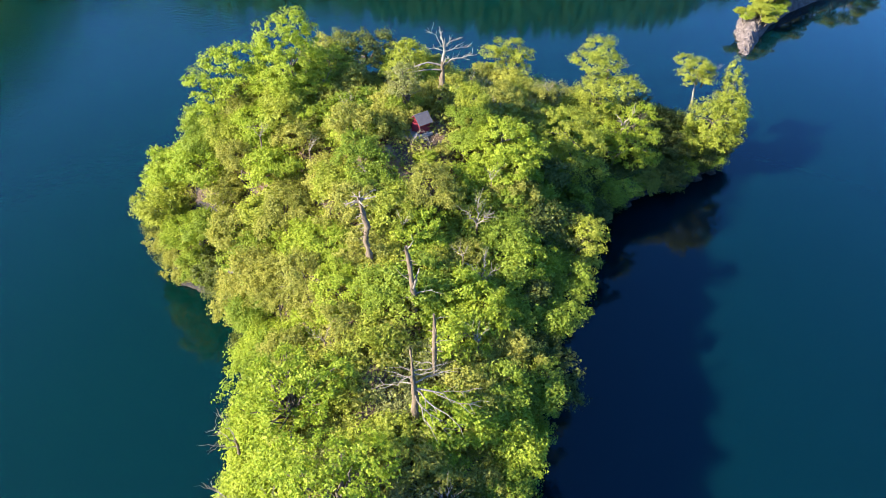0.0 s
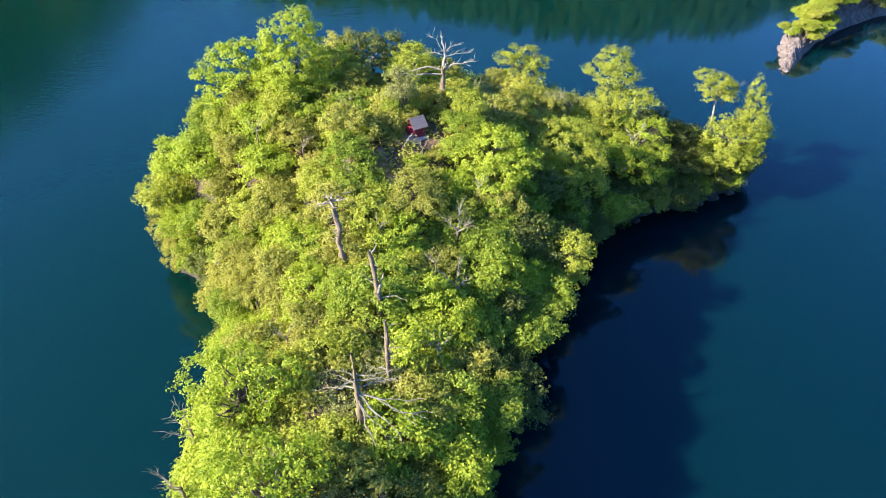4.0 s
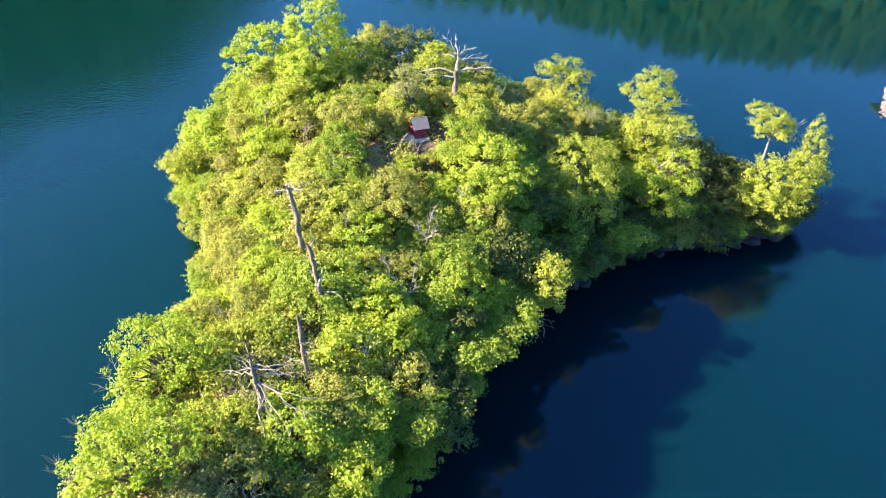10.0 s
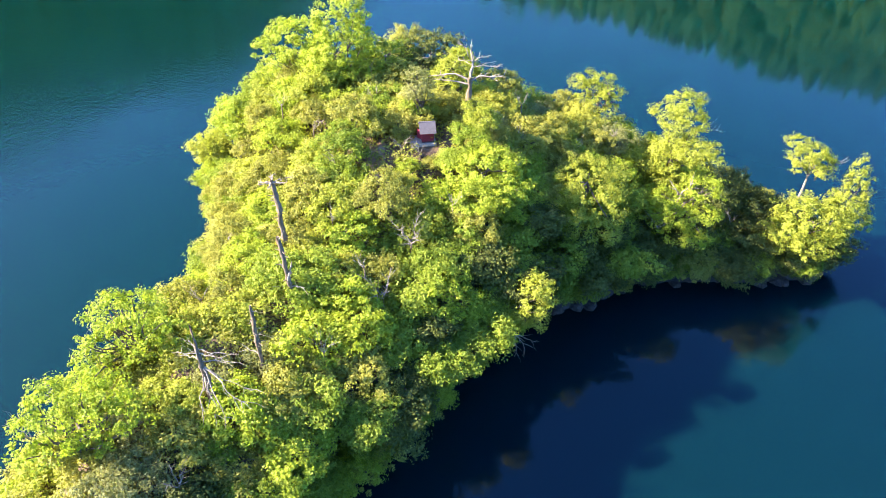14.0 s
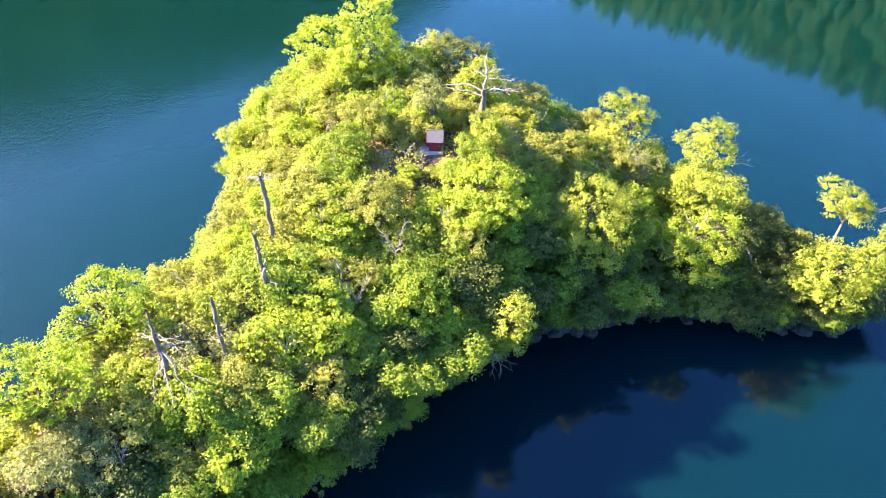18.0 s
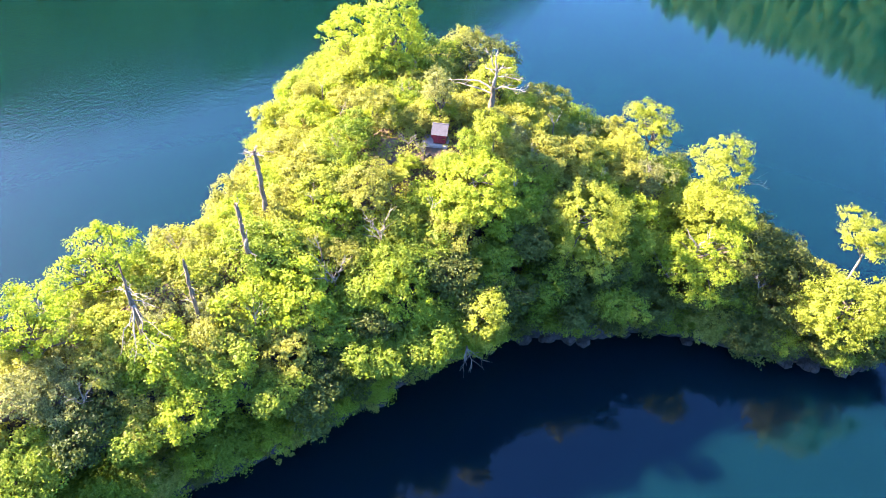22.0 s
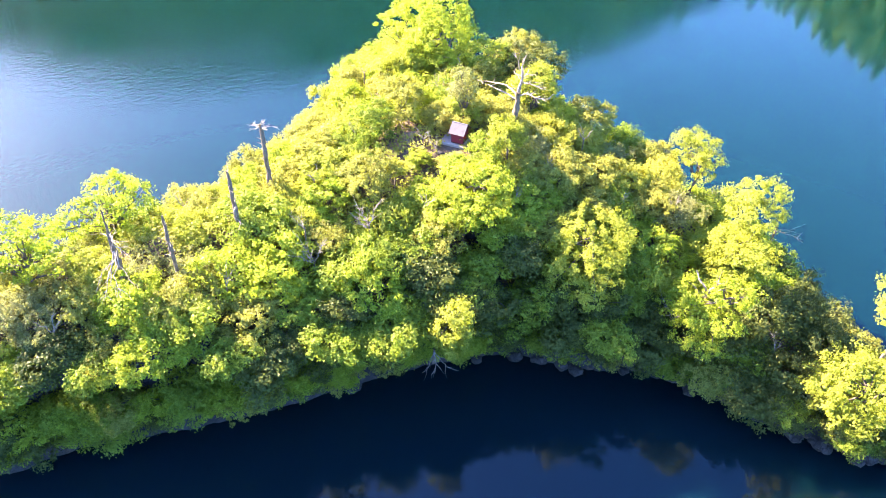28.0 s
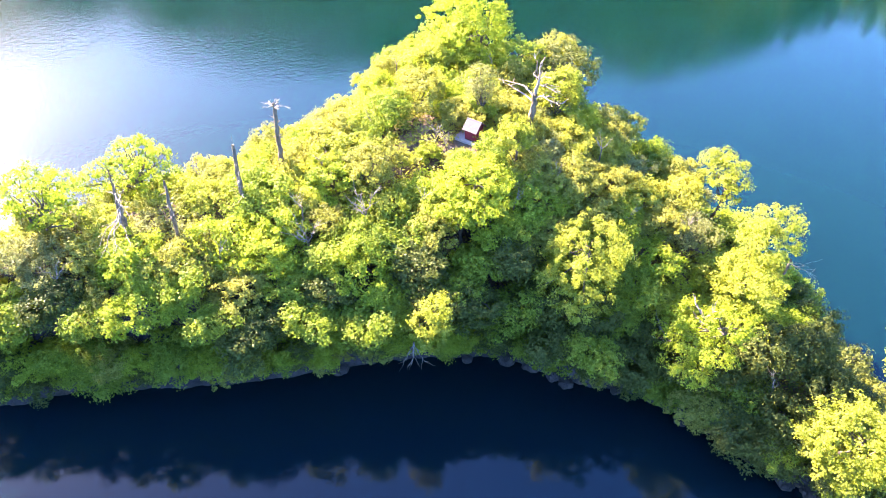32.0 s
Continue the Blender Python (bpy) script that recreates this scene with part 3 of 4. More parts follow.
    return edge + np.maximum(top - edge, 0.5) * (1 - np.exp(-np.maximum(e, 0) / 4.2))


def plant_islet():
    rng = random.Random(11)
    spots = []
    for _ in range(30000):
        x, y = rng.uniform(-34, 40), rng.uniform(8, 88)
        d = float(inside(np.array(x), np.array(y)))
        if d < 1.5 - float(overhang(x, y)) or any((x - a) ** 2 + (y - b) ** 2 < (r + 1.5) ** 2 for a, b, r in CLEAR):
            continue
        gap = 2.35 if d < 4 else 2.75
        if y > 78 and x < 14 or y < 13:
            gap = 3.2
        if any((x - a) ** 2 + (y - b) ** 2 < gap * gap for a, b, _ in spots):
            continue
        spots.append((x, y, d))
    for x, y, d in spots:
        east = x > 1 + (y - 40) * 0.15
        v = rng.random()
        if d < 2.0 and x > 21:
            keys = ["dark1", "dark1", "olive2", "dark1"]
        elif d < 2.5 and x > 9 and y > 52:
            # dark leaves put here carry the shade under the cove's overhang
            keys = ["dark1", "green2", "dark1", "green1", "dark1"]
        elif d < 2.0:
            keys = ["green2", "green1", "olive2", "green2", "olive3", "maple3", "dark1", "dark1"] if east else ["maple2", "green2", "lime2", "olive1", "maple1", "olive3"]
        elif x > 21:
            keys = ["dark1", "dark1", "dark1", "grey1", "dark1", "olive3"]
        elif y < 26 and x > -7.5:
            keys = ["olive2", "lime2", "olive3", "olive1", "yellow1", "grey1"]
        elif x < -8:
            keys = ["maple1", "maple2", "maple3", "lime2", "green1", "olive2", "olive3", "olive1"]
        elif east and d < 7 and v < 0.7:
            keys = ["green1", "maple1", "olive3", "lime2", "maple3", "olive2"] if d > 3.2 else ["green1", "green2", "olive3", "maple2", "olive2"]
        elif v < 0.17:
            keys = ["lime1", "lime2"]
        elif v < 0.56:
            keys = ["olive1", "olive2", "olive3", "grey1", "grey1"]
        elif v < 0.70:
            keys = ["yellow1"]
        else:
            keys = ["maple1", "green1", "maple2", "green2", "maple3"]
        key = rng.choice(keys)
        s = rng.uniform(0.93, 1.3)
        if (x + 1.4) ** 2 + (y - 56.8) ** 2 < 22:
            s *= 0.55
        rz = CROWNS[key][3] * s
        top = float(canopy(x, y, d)) + rng.uniform(-1.15, 0.6)
        g = float(ground(x, y))
        spin = pose(0, 0, 0, rng.uniform(-12, 12), rng.uniform(-12, 12), rng.uniform(0, 360))
        z = top - rz
        bx, by = x + rng.uniform(-0.4, 0.4), y + rng.uniform(-0.4, 0.4)
        leaning = d < 1.8
        if leaning:
            # root it on the bank behind
            a, b = SH, np.roll(SH, -1, 0)
            t = np.clip(((np.array([x, y]) - a) * (b - a)).sum(1) / ((b - a) ** 2).sum(1), 0, 1)
            foot = a + t[:, None] * (b - a)
            k = np.argmin(np.linalg.norm(foot - [x, y], axis=1))
            w = (b - a)[k] / np.linalg.norm((b - a)[k])
            bx, by = foot[k] + np.array([-w[1], w[0]]) * (1.6 + max(0.0, min(2.2, (z - 4) * 0.3)))
        g = float(ground(bx, by))
        z = max(z, g + 0.25 * rz)
        grow(key, rng, (bx, by, g), (x, y, z), spin, (s, s, s * rng.uniform(0.9, 1.1)), leaning)
    # a lower row over the waterline
    for i in (*range(1, 14), *range(21, 31)):
        a, b = Vector((*SHORE[i], 0)), Vector((*SHORE[(i + 1) % len(SHORE)], 0))
        way = (b - a).normalized()
        out = Vector((way.y, -way.x, 0))
        n = max(1, round((b - a).length / (2.4 if i < 14 else 3.4)))
        for k in range(n):
            p = a.lerp(b, (k + rng.uniform(0.1, 0.9)) / n)
            over = float(overhang(p.x, p.y))
            for share, z in ((0.45, 0.62), (0.15, 0.34)) if i < 7 or 23 <= i <= 27 else ((0.4, 0.62),):
                q = p + out * (over * share - 0.7 + rng.uniform(-0.4, 0.4))
                r = p - out * 1.2
                # the dark leaves stand in for shade low on the bank
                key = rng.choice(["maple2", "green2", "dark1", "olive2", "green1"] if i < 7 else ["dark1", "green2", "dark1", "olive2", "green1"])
                s = rng.uniform(0.75, 1.05)
                top = float(np.interp(p.y, [14, 30, 48, 60, 68, 74, 82], [7.6, 8.2, 8.6, 7.2, 5.8, 4.6, 3.8]))
                g = float(ground(r.x, r.y))
                grow(key, rng, (r.x, r.y, g), (q.x, q.y, max(z * top, 1.9)), pose(0, 0, 0, rng.uniform(-15, 15), rng.uniform(-15, 15), rng.uniform(0, 360)), (s, s, s), True)


plant_islet()


# ---- the trees that stand out ----
def placed(root, x, y, z, turn=0.0):
    root.matrix_basis = pose(x, y + 0.45, z + 0.0122 * y - 1.5, 0, 0, turn)
    return root


def tall_trees():
    t = tree(301, "tree", "tall spreading maple with layered branches on the crest", "tree", "", "maple",
             [(-3.6, -0.8, 6.4, 1.6, 0.8), (-1.8, 0.3, 8.0, 1.8, 1.0), (0.6, 0.2, 8.6, 1.8, 1.0), (-2.6, -0.8, 4.4, 1.7, 0.8), (0.2, -0.5, 6.2, 2.2, 1.2), (-0.6, 0.8, 4.4, 2.0, 0.9), (1.8, 0.4, 6.0, 1.9, 1.3), (0.6, -1.2, 3.6, 2.4, 1.2), (-3.6, -0.6, 2.6, 1.9, 1.0), (2.4, -0.8, 3.6, 2.0, 1.2)], 374, 43, 0.224, -0.5, 0.49, 0.3, 0.22, 16)
    placed(t, -20.6, 65.5, 14.2)
    t = tree(302, "tree", "tall rounded tree with dense fresh green leaves", "tree", "", "maple",
             [(0, 0, 9.6, 2.5, 2.2), (0.6, -0.3, 7.4, 2.9, 2.1), (-0.8, 0.3, 6.0, 2.8, 1.9), (0.9, 0.5, 11.0, 1.6, 1.1), (1.8, -0.6, 5.0, 2.5, 1.7), (0.2, -1.4, 3.8, 2.6, 1.6), (2.8, 0.2, 3.4, 2.2, 1.5)], 520, 45, 0.207, -0.5, 0.41, 0.5, 0.2, 12)
    placed(t, -16.0, 66.4, 14.6)
    t = tree(303, "tree", "tall olive-green tree with a thin twiggy top", "tree", "", "olive",
             [(0, 0, 5.8, 2.3, 1.6), (-1.8, -0.6, 4.4, 2.2, 1.5), (1.5, 0.5, 6.4, 1.5, 1.0), (0.2, 0.3, 7.4, 1.3, 0.9), (0.6, -0.8, 3.8, 2.3, 1.5)], 261, 40, 0.174, -0.5, 0.38, 0.45, 0.17, 20)
    placed(t, -12.9, 74.4, 13.2)
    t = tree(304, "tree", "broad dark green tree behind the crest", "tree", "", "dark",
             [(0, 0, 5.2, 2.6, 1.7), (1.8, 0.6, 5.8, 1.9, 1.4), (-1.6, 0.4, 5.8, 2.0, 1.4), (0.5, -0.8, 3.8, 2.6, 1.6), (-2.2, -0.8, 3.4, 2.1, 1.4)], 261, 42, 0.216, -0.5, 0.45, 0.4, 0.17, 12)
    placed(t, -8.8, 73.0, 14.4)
    t = tree(305, "pine_tree", "thin grey-green pine with a bare crooked trunk beside the shrine", "tree", "", "grey",
             [(0, 0, 4.5, 1.2, 0.6), (-0.6, 0.1, 5.3, 0.9, 0.5), (0.6, 0, 5.2, 0.9, 0.5), (0, 0.1, 6.0, 0.8, 0.5), (-0.8, 0, 3.9, 0.8, 0.35), (0.8, 0, 4.0, 0.8, 0.35)], 160, 30, 0.14, -0.7, 0.28, 0.5, 0.12, 34)
    placed(t, -3.7, 61.2, 17.6)
    t = tree(317, "tree", "rounded yellow-green tree behind the old dead tree", "tree", "", "lime",
             [(0, 0, 5.6, 1.9, 1.4), (1.0, -0.4, 4.6, 1.6, 1.1), (-1.0, -0.3, 4.4, 1.7, 1.1), (0.2, 0.2, 6.4, 1.1, 0.7)], 190, 42, 0.2, -0.5, 0.42, 0.45, 0.14, 12)
    placed(t, -3.8, 69.8, 15.1)
    t = tree(318, "tree", "mid-green tree filling the crest between taller crowns", "tree", "", "green",
             [(0, 0, 5.4, 2.3, 1.6), (1.3, -0.6, 4.4, 2.0, 1.3), (-1.4, -0.2, 4.6, 2.0, 1.4)], 190, 42, 0.205, -0.5, 0.46, 0.45, 0.15, 10)
    placed(t, -12.4, 69.6, 14.6)
    t = tree(306, "tree", "airy maple with open branches rising above the far bank", "tree", "", "lime",
             [(-2.5, 0.4, 4.6, 1.0, 0.45), (-1.6, 0.3, 5.6, 0.9, 0.45), (-0.6, 0.5, 4.4, 1.0, 0.5), (0.2, 0.4, 5.7, 0.9, 0.45), (1.4, 0.2, 4.6, 1.1, 0.45), (0.5, -0.3, 3.4, 1.0, 0.45), (-1.5, -0.2, 3.3, 0.8, 0.4), (1.9, -0.3, 2.6, 0.7, 0.35)], 170, 36, 0.181, -0.6, 0.43, 0.3, 0.15, 20)
    placed(t, 8.4, 82.0, 10.9)
    t = tree(307, "tree", "tall bright yellow-green maple above the cape", "tree", "", "lime",
             [(0.4, -1.2, 3.0, 1.9, 1.1), (-0.8, -0.6, 1.8, 1.9, 1.2), (1.3, -2.0, 2.2, 1.7, 1.0), (0, 0.2, 9.0, 1.5, 0.8), (0.8, -0.2, 8.5, 1.4, 0.7), (-1.5, 0.1, 7.5, 1.4, 0.7), (1.4, -0.2, 7.2, 1.5, 0.7), (-0.1, -0.4, 6.9, 1.8, 0.8), (0.4, -1.2, 5.0, 1.5, 0.7), (1.9, -2.0, 4.6, 1.6, 0.7), (3.4, -2.6, 5.6, 1.3, 0.6), (4.4, -3.2, 5.2, 0.9, 0.4), (2.6, -3.2, 4.6, 1.4, 0.6), (-0.6, -1.4, 4.0, 1.6, 0.9)], 450, 40, 0.188, -0.5, 0.48, 0.35, 0.2, 14)
    placed(t, 18.4, 78.2, 9.2)
    t = tree(308, "tree", "broad maple with bright tufts and a pale broken fork", "tree", "", "maple",
             [(1.6, -0.6, 4.6, 1.6, 0.8), (-1.4, -1.6, 3.0, 1.5, 0.8), (0.6, -2.6, 2.2, 1.5, 0.7), (2.4, -2.0, 2.6, 1.3, 0.7), (-2.4, -2.6, 1.4, 1.3, 0.7), (0.4, -3.6, 0.6, 1.4, 0.7), (2.2, -3.4, 0.4, 1.3, 0.6)], 286, 40, 0.188, -0.5, 0.46, 0.3, 0.2, 14)
    placed(t, 21.4, 72.6, 8.0)
    t = tree(309, "tree", "slender tree with pale trunk and sparse bright crown", "tree", "", "lime",
             [(-1.9, 0.3, 5.8, 0.9, 0.5), (-0.2, 0, 5.2, 1.2, 0.6), (0.9, 0.1, 4.5, 1.0, 0.5), (-1.3, 0, 4.1, 0.9, 0.4), (1.3, -0.2, 3.4, 0.8, 0.4), (-0.7, -0.2, 3.1, 0.7, 0.35)], 175, 36, 0.181, -0.6, 0.41, 0.3, 0.13, 14, DEADWOOD)
    placed(t, 32.1, 81.4, 9.0)
    t = tree(310, "tree", "wide pale yellow-green tree leaning over the cape tip", "tree", "", "lime",
             [(0.2, -2.0, 5.6, 3.0, 2.2), (-1.4, -2.8, 4.4, 2.0, 1.5), (1.8, -1.6, 6.0, 2.0, 1.6), (1.0, -3.4, 4.2, 2.0, 1.5), (2.4, -0.8, 7.0, 1.5, 1.3)], 433, 43, 0.199, -0.95, 0.43, 0.45, 0.2, 14)
    placed(t, 33.6, 78.4, 3.6)
    t = tree(311, "tree", "feathery light green spire of leaves on the cape", "tree", "", "lime",
             [(0, 0, 9.2, 0.5, 1.5), (0.1, -0.1, 7.8, 1.0, 1.3), (0.2, -0.2, 6.0, 1.5, 1.4), (0.6, -1.0, 4.2, 1.9, 1.4)], 190, 37, 0.166, -0.6, 0.34, 0.6, 0.12, 12)
    placed(t, 36.6, 81.2, 4.6)
    t = tree(315, "tree", "domed tree with fine drooping light green leaves", "tree", "", "lime",
             [(0, 0, 5.4, 2.9, 2.0), (1.2, -1.6, 4.0, 2.4, 2.2), (-1.4, -0.8, 4.4, 2.3, 1.8), (0.6, -2.6, 2.0, 2.0, 2.0), (2.4, -2.0, 1.6, 1.8, 1.8)], 361, 48, 0.174, -0.6, 0.41, 0.7, 0.18, 10)
    placed(t, 13.0, 64.6, 9.6)
    t = tree(316, "tree", "broad maple with sunny layered leaves above the cove", "tree", "", "maple",
             [(0, 0, 4.2, 2.4, 1.2), (1.8, -1.0, 3.4, 1.9, 0.9), (-1.7, -0.6, 3.5, 1.9, 0.9), (0.4, -2.2, 2.6, 1.9, 0.9), (0.2, 1.2, 4.6, 1.5, 0.8)], 228, 48, 0.207, -0.5, 0.48, 0.3, 0.18, 10)
    placed(t, 5.6, 57.0, 14.4)
    t = tree(312, "tree", "slim maple with bright tufts reaching over the cove", "tree", "", "lime",
             [(6.6, 0.3, 5.6, 1.0, 0.7), (6.9, -0.5, 4.5, 1.2, 0.7), (6.5, 0.4, 3.3, 1.1, 0.6), (6.9, -0.2, 2.2, 1.0, 0.5), (6.0, -0.8, 2.8, 0.9, 0.5)], 171, 39, 0.188, -0.6, 0.41, 0.35, 0.12, 10)
    placed(t, 6.9, 50.2, 7.6)
    t = tree(313, "tree", "tall airy maple with forked grey stems and fresh leaves", "tree", "", "maple",
             [(0, 0, 6.4, 1.6, 0.8), (1.9, 0.4, 6.6, 1.4, 0.7), (-1.8, -0.3, 5.4, 1.6, 0.8), (0.6, -1.6, 5.0, 1.6, 0.8), (2.6, -0.8, 5.0, 1.4, 0.7), (-2.8, 0.6, 4.0, 1.6, 0.8), (-0.6, 1.6, 4.6, 1.6, 0.8), (0.4, -0.6, 3.4, 2.0, 1.0), (2.4, 1.2, 3.8, 1.7, 0.9), (-2.0, -1.2, 2.8, 1.8, 0.9), (3.6, 0.6, 6.2, 1.0, 0.5), (0.4, -3.0, 4.8, 1.5, 0.7), (1.2, -4.3, 4.2, 1.4, 0.7), (-0.6, -4.0, 3.2, 1.5, 0.7)], 230, 37, 0.21, -0.5, 0.44, 0.3, 0.24, 40)
    placed(t, -10.4, 29.8, 11.6)
    t = tree(314, "tree", "spreading airy maple with bare grey twigs at its edge", "tree", "", "maple",
             [(0, 0, 6.4, 1.8, 0.9), (1.9, 1.4, 6.2, 1.6, 0.8), (-1.8, 0.3, 5.2, 1.8, 0.9), (0.6, -1.9, 5.4, 1.6, 0.8), (-0.6, 2.0, 5.2, 1.7, 0.8), (0.8, 0.6, 3.8, 2.1, 1.0), (-1.6, 2.6, 3.8, 1.7, 0.9), (2.4, 2.6, 4.6, 1.5, 0.7), (-2.4, -1.2, 3.4, 1.7, 0.8)], 200, 39, 0.21, -0.5, 0.44, 0.3, 0.24, 36)
    placed(t, -6.6, 21.2, 12.4)


tall_trees()


def shrine_shrubs():
    rng = random.Random(17)
    for key, x, y, z, s in (("olive3", -5.0, 59.9, 17.9, 0.72), ("green2", -4.6, 62.6, 18.4, 0.8), ("olive1", -0.2, 57.4, 16.5, 0.45), ("green1", 2.6, 60.4, 18.3, 0.75), ("lime2", 2.7, 62.4, 19.4, 0.9), ("olive2", -2.4, 56.0, 16.4, 0.45)):
        grow(key, rng, (x, y, float(ground(x, y))), (x, y, z), pose(0, 0, 0, 0, 0, rng.uniform(0, 360)), (s, s, s))


shrine_shrubs()


# ---- dead trees ----
def dead_tree(seed, label, trunk_line, radii, branches, bark=DEADBARK, reach=1.0, stubs=0):
    """A bare tree: trunk, and each branch with its twigs. branches: start height share, end, thickness, twigs."""
    rng = random.Random(seed)
    root = thing("dead_tree", label, "dead tree", Matrix.Identity(4), "dead trees on the islet")
    verts, faces = [], []
    pts = [Vector(p) for p in trunk_line]
    fine, fr = [], []
    for i in range(len(pts) - 1):
        for k in range(4):
            t = k / 4
            fine.append(pts[i].lerp(pts[i + 1], t) + Vector((rng.uniform(-1, 1), rng.uniform(-1, 1), 0)) * radii[i] * 0.2)
            fr.append((radii[i] * (1 - t) + radii[i + 1] * t) * rng.uniform(0.82, 1.18))
    fine.append(pts[-1])
    fr.append(radii[-1])
    tube(verts, faces, fine, fr, 9)
    for v in verts:
        v += Vector((rng.uniform(-1, 1), rng.uniform(-1, 1), rng.uniform(-1, 1))) * radii[0] * 0.2
    for _ in range(stubs):
        k = rng.randrange(len(fine) // 3, len(fine) - 1)
        a, out = rng.uniform(0, 6.28), fr[k] + rng.uniform(0.08, 0.5)
        tip = fine[k] + Vector((math.cos(a) * out, math.sin(a) * out, rng.uniform(-0.1, 0.25)))
        q = tube(verts, faces, [fine[k], fine[k].lerp(tip, 0.6), tip], [0.05, 0.035, 0.015], 4)
        faces.append((k * 9, q, q + 1))
    part_of("trunk", mesh_of("trunk", verts, faces, bark, True), root)
    for share, end, thick, twigs in branches:
        a = fine[min(len(fine) - 1, int(share * (len(fine) - 1)))]
        bv, bf = [], []
        bends = end if isinstance(end, list) else [end]
        end = bends[-1]
        line, last = [a], a
        for p in bends:
            line += bent(rng, last, p, 6 // len(bends), 0.07)[1:]
            last = p
        tube(bv, bf, line, [thick * (1.0 - 0.8 * i / 6) for i in range(7)], 6)
        for _ in range(twigs):
            k = rng.randrange(2, len(line))
            s = line[k]
            way = (Vector(end) - a).normalized() + Vector((rng.uniform(-1, 1), rng.uniform(-1, 1), rng.uniform(-0.7, 0.9))) * 0.9
            e = s + way * rng.uniform(0.35, 1.0) * reach
            q = tube(bv, bf, bent(rng, s, e, 3, 0.1), [thick * w for w in (0.42, 0.32, 0.22, 0.1)], 4)
            bf.append((k * 6, q, q + 1))
        part_of("branch", mesh_of("branch", bv, bf, DEADWOOD, True), root, "bleached bare branch")
    return root


def dead_trees():
    # tall snag with a whorl of stubs at its head
    t = dead_tree(1, "tall crooked grey snag with a stubby broken crown", [(0, 0, -1), (0.1, 0, 1.4), (-0.1, 0.1, 3.0), (0.12, 0, 4.6), (-0.22, 0.1, 6.2), (-0.35, 0.1, 7.3)], [0.27, 0.24, 0.22, 0.2, 0.17, 0.12],
                  [(0.95, (-1.35, -0.2, 6.9), 0.09, 7), (0.97, (0.75, 0.3, 7.2), 0.09, 7), (0.97, (-0.9, 0.8, 7.3), 0.08, 5), (0.97, (0.1, -0.9, 7.2), 0.08, 5), (0.99, (-0.25, 0.3, 7.7), 0.08, 3), (0.96, (-0.9, -0.7, 7.1), 0.07, 5), (0.96, (0.4, 0.9, 7.2), 0.06, 4),
                   (0.75, (-0.8, 0.1, 5.3), 0.045, 1), (0.68, (-0.7, -0.1, 4.7), 0.04, 1), (0.6, (-0.6, 0.2, 4.2), 0.04, 0), (0.62, (0.5, 0.2, 4.4), 0.035, 0), (0.5, (-0.6, 0.1, 3.3), 0.035, 0)], DEADBARK, 0.4, 22)
    placed(t, -6.0, 42.3, 15.2)
    # forked snag
    t = dead_tree(2, "forked grey snag with a broken shorter stem", [(0, 0, -1), (0, 0, 1.0), (-0.1, 0, 2.6), (-0.3, 0, 4.4), (-0.45, 0.05, 6.1)], [0.26, 0.25, 0.19, 0.16, 0.1],
                  [(0.42, (0.45, 0.1, 4.0), 0.16, 1), (0.55, (-1.0, 0.2, 3.3), 0.04, 1), (0.35, (1.4, 0, 1.9), 0.06, 2), (0.98, (0.1, 0.1, 6.6), 0.07, 1), (0.3, (-0.9, -0.2, 1.3), 0.04, 1)], stubs=16)
    placed(t, -2.2, 38.1, 15.2)
    # thin snag
    t = dead_tree(3, "thin leaning dead stem with short stubs", [(0, 0, -1), (0, 0, 1.2), (0.04, 0, 2.8), (0, 0.1, 5.0)], [0.17, 0.16, 0.13, 0.08],
                  [(0.95, (0.5, 0.1, 4.8), 0.035, 1), (0.7, (0.55, 0.3, 3.0), 0.03, 1), (0.6, (0.9, 0, 2.6), 0.03, 2), (0.2, (-1.2, 0, 0.4), 0.06, 2), (0.4, (-0.5, 0.3, 2.0), 0.03, 0)], stubs=10)
    placed(t, -0.6, 32.2, 15.4)
    # dead pine with a fan of drooping branches
    fan = [(0.55, (3.6, -0.6, 2.3), 0.06, 6), (0.5, (2.9, -1.6, 1.4), 0.06, 6), (0.5, (3.1, 0.3, 2.4), 0.05, 5), (0.45, (1.6, -2.4, 0.6), 0.05, 4), (0.42, (2.2, -1.8, 0.8), 0.05, 5),
           (0.6, (-2.2, 0.2, 3.2), 0.045, 4), (0.7, (1.6, 0.4, 4.4), 0.05, 4), (0.75, (1.2, 0.2, 4.8), 0.045, 3), (0.72, (-1.0, -0.5, 4.3), 0.04, 3), (0.66, (-1.1, 0.6, 4.0), 0.04, 3), (0.8, (-0.7, 0.2, 5.0), 0.035, 2), (0.6, (2.4, 0.8, 4.0), 0.045, 5)]
    t = dead_tree(4, "dead pine with a fan of bleached drooping branches", [(0, 0, -1), (0.06, 0, 1.6), (0, 0, 3.2), (-0.05, 0.05, 4.8), (-0.1, 0.1, 6.9)], [0.27, 0.24, 0.17, 0.1, 0.04], fan)
    placed(t, -1.9, 28.3, 14.6)
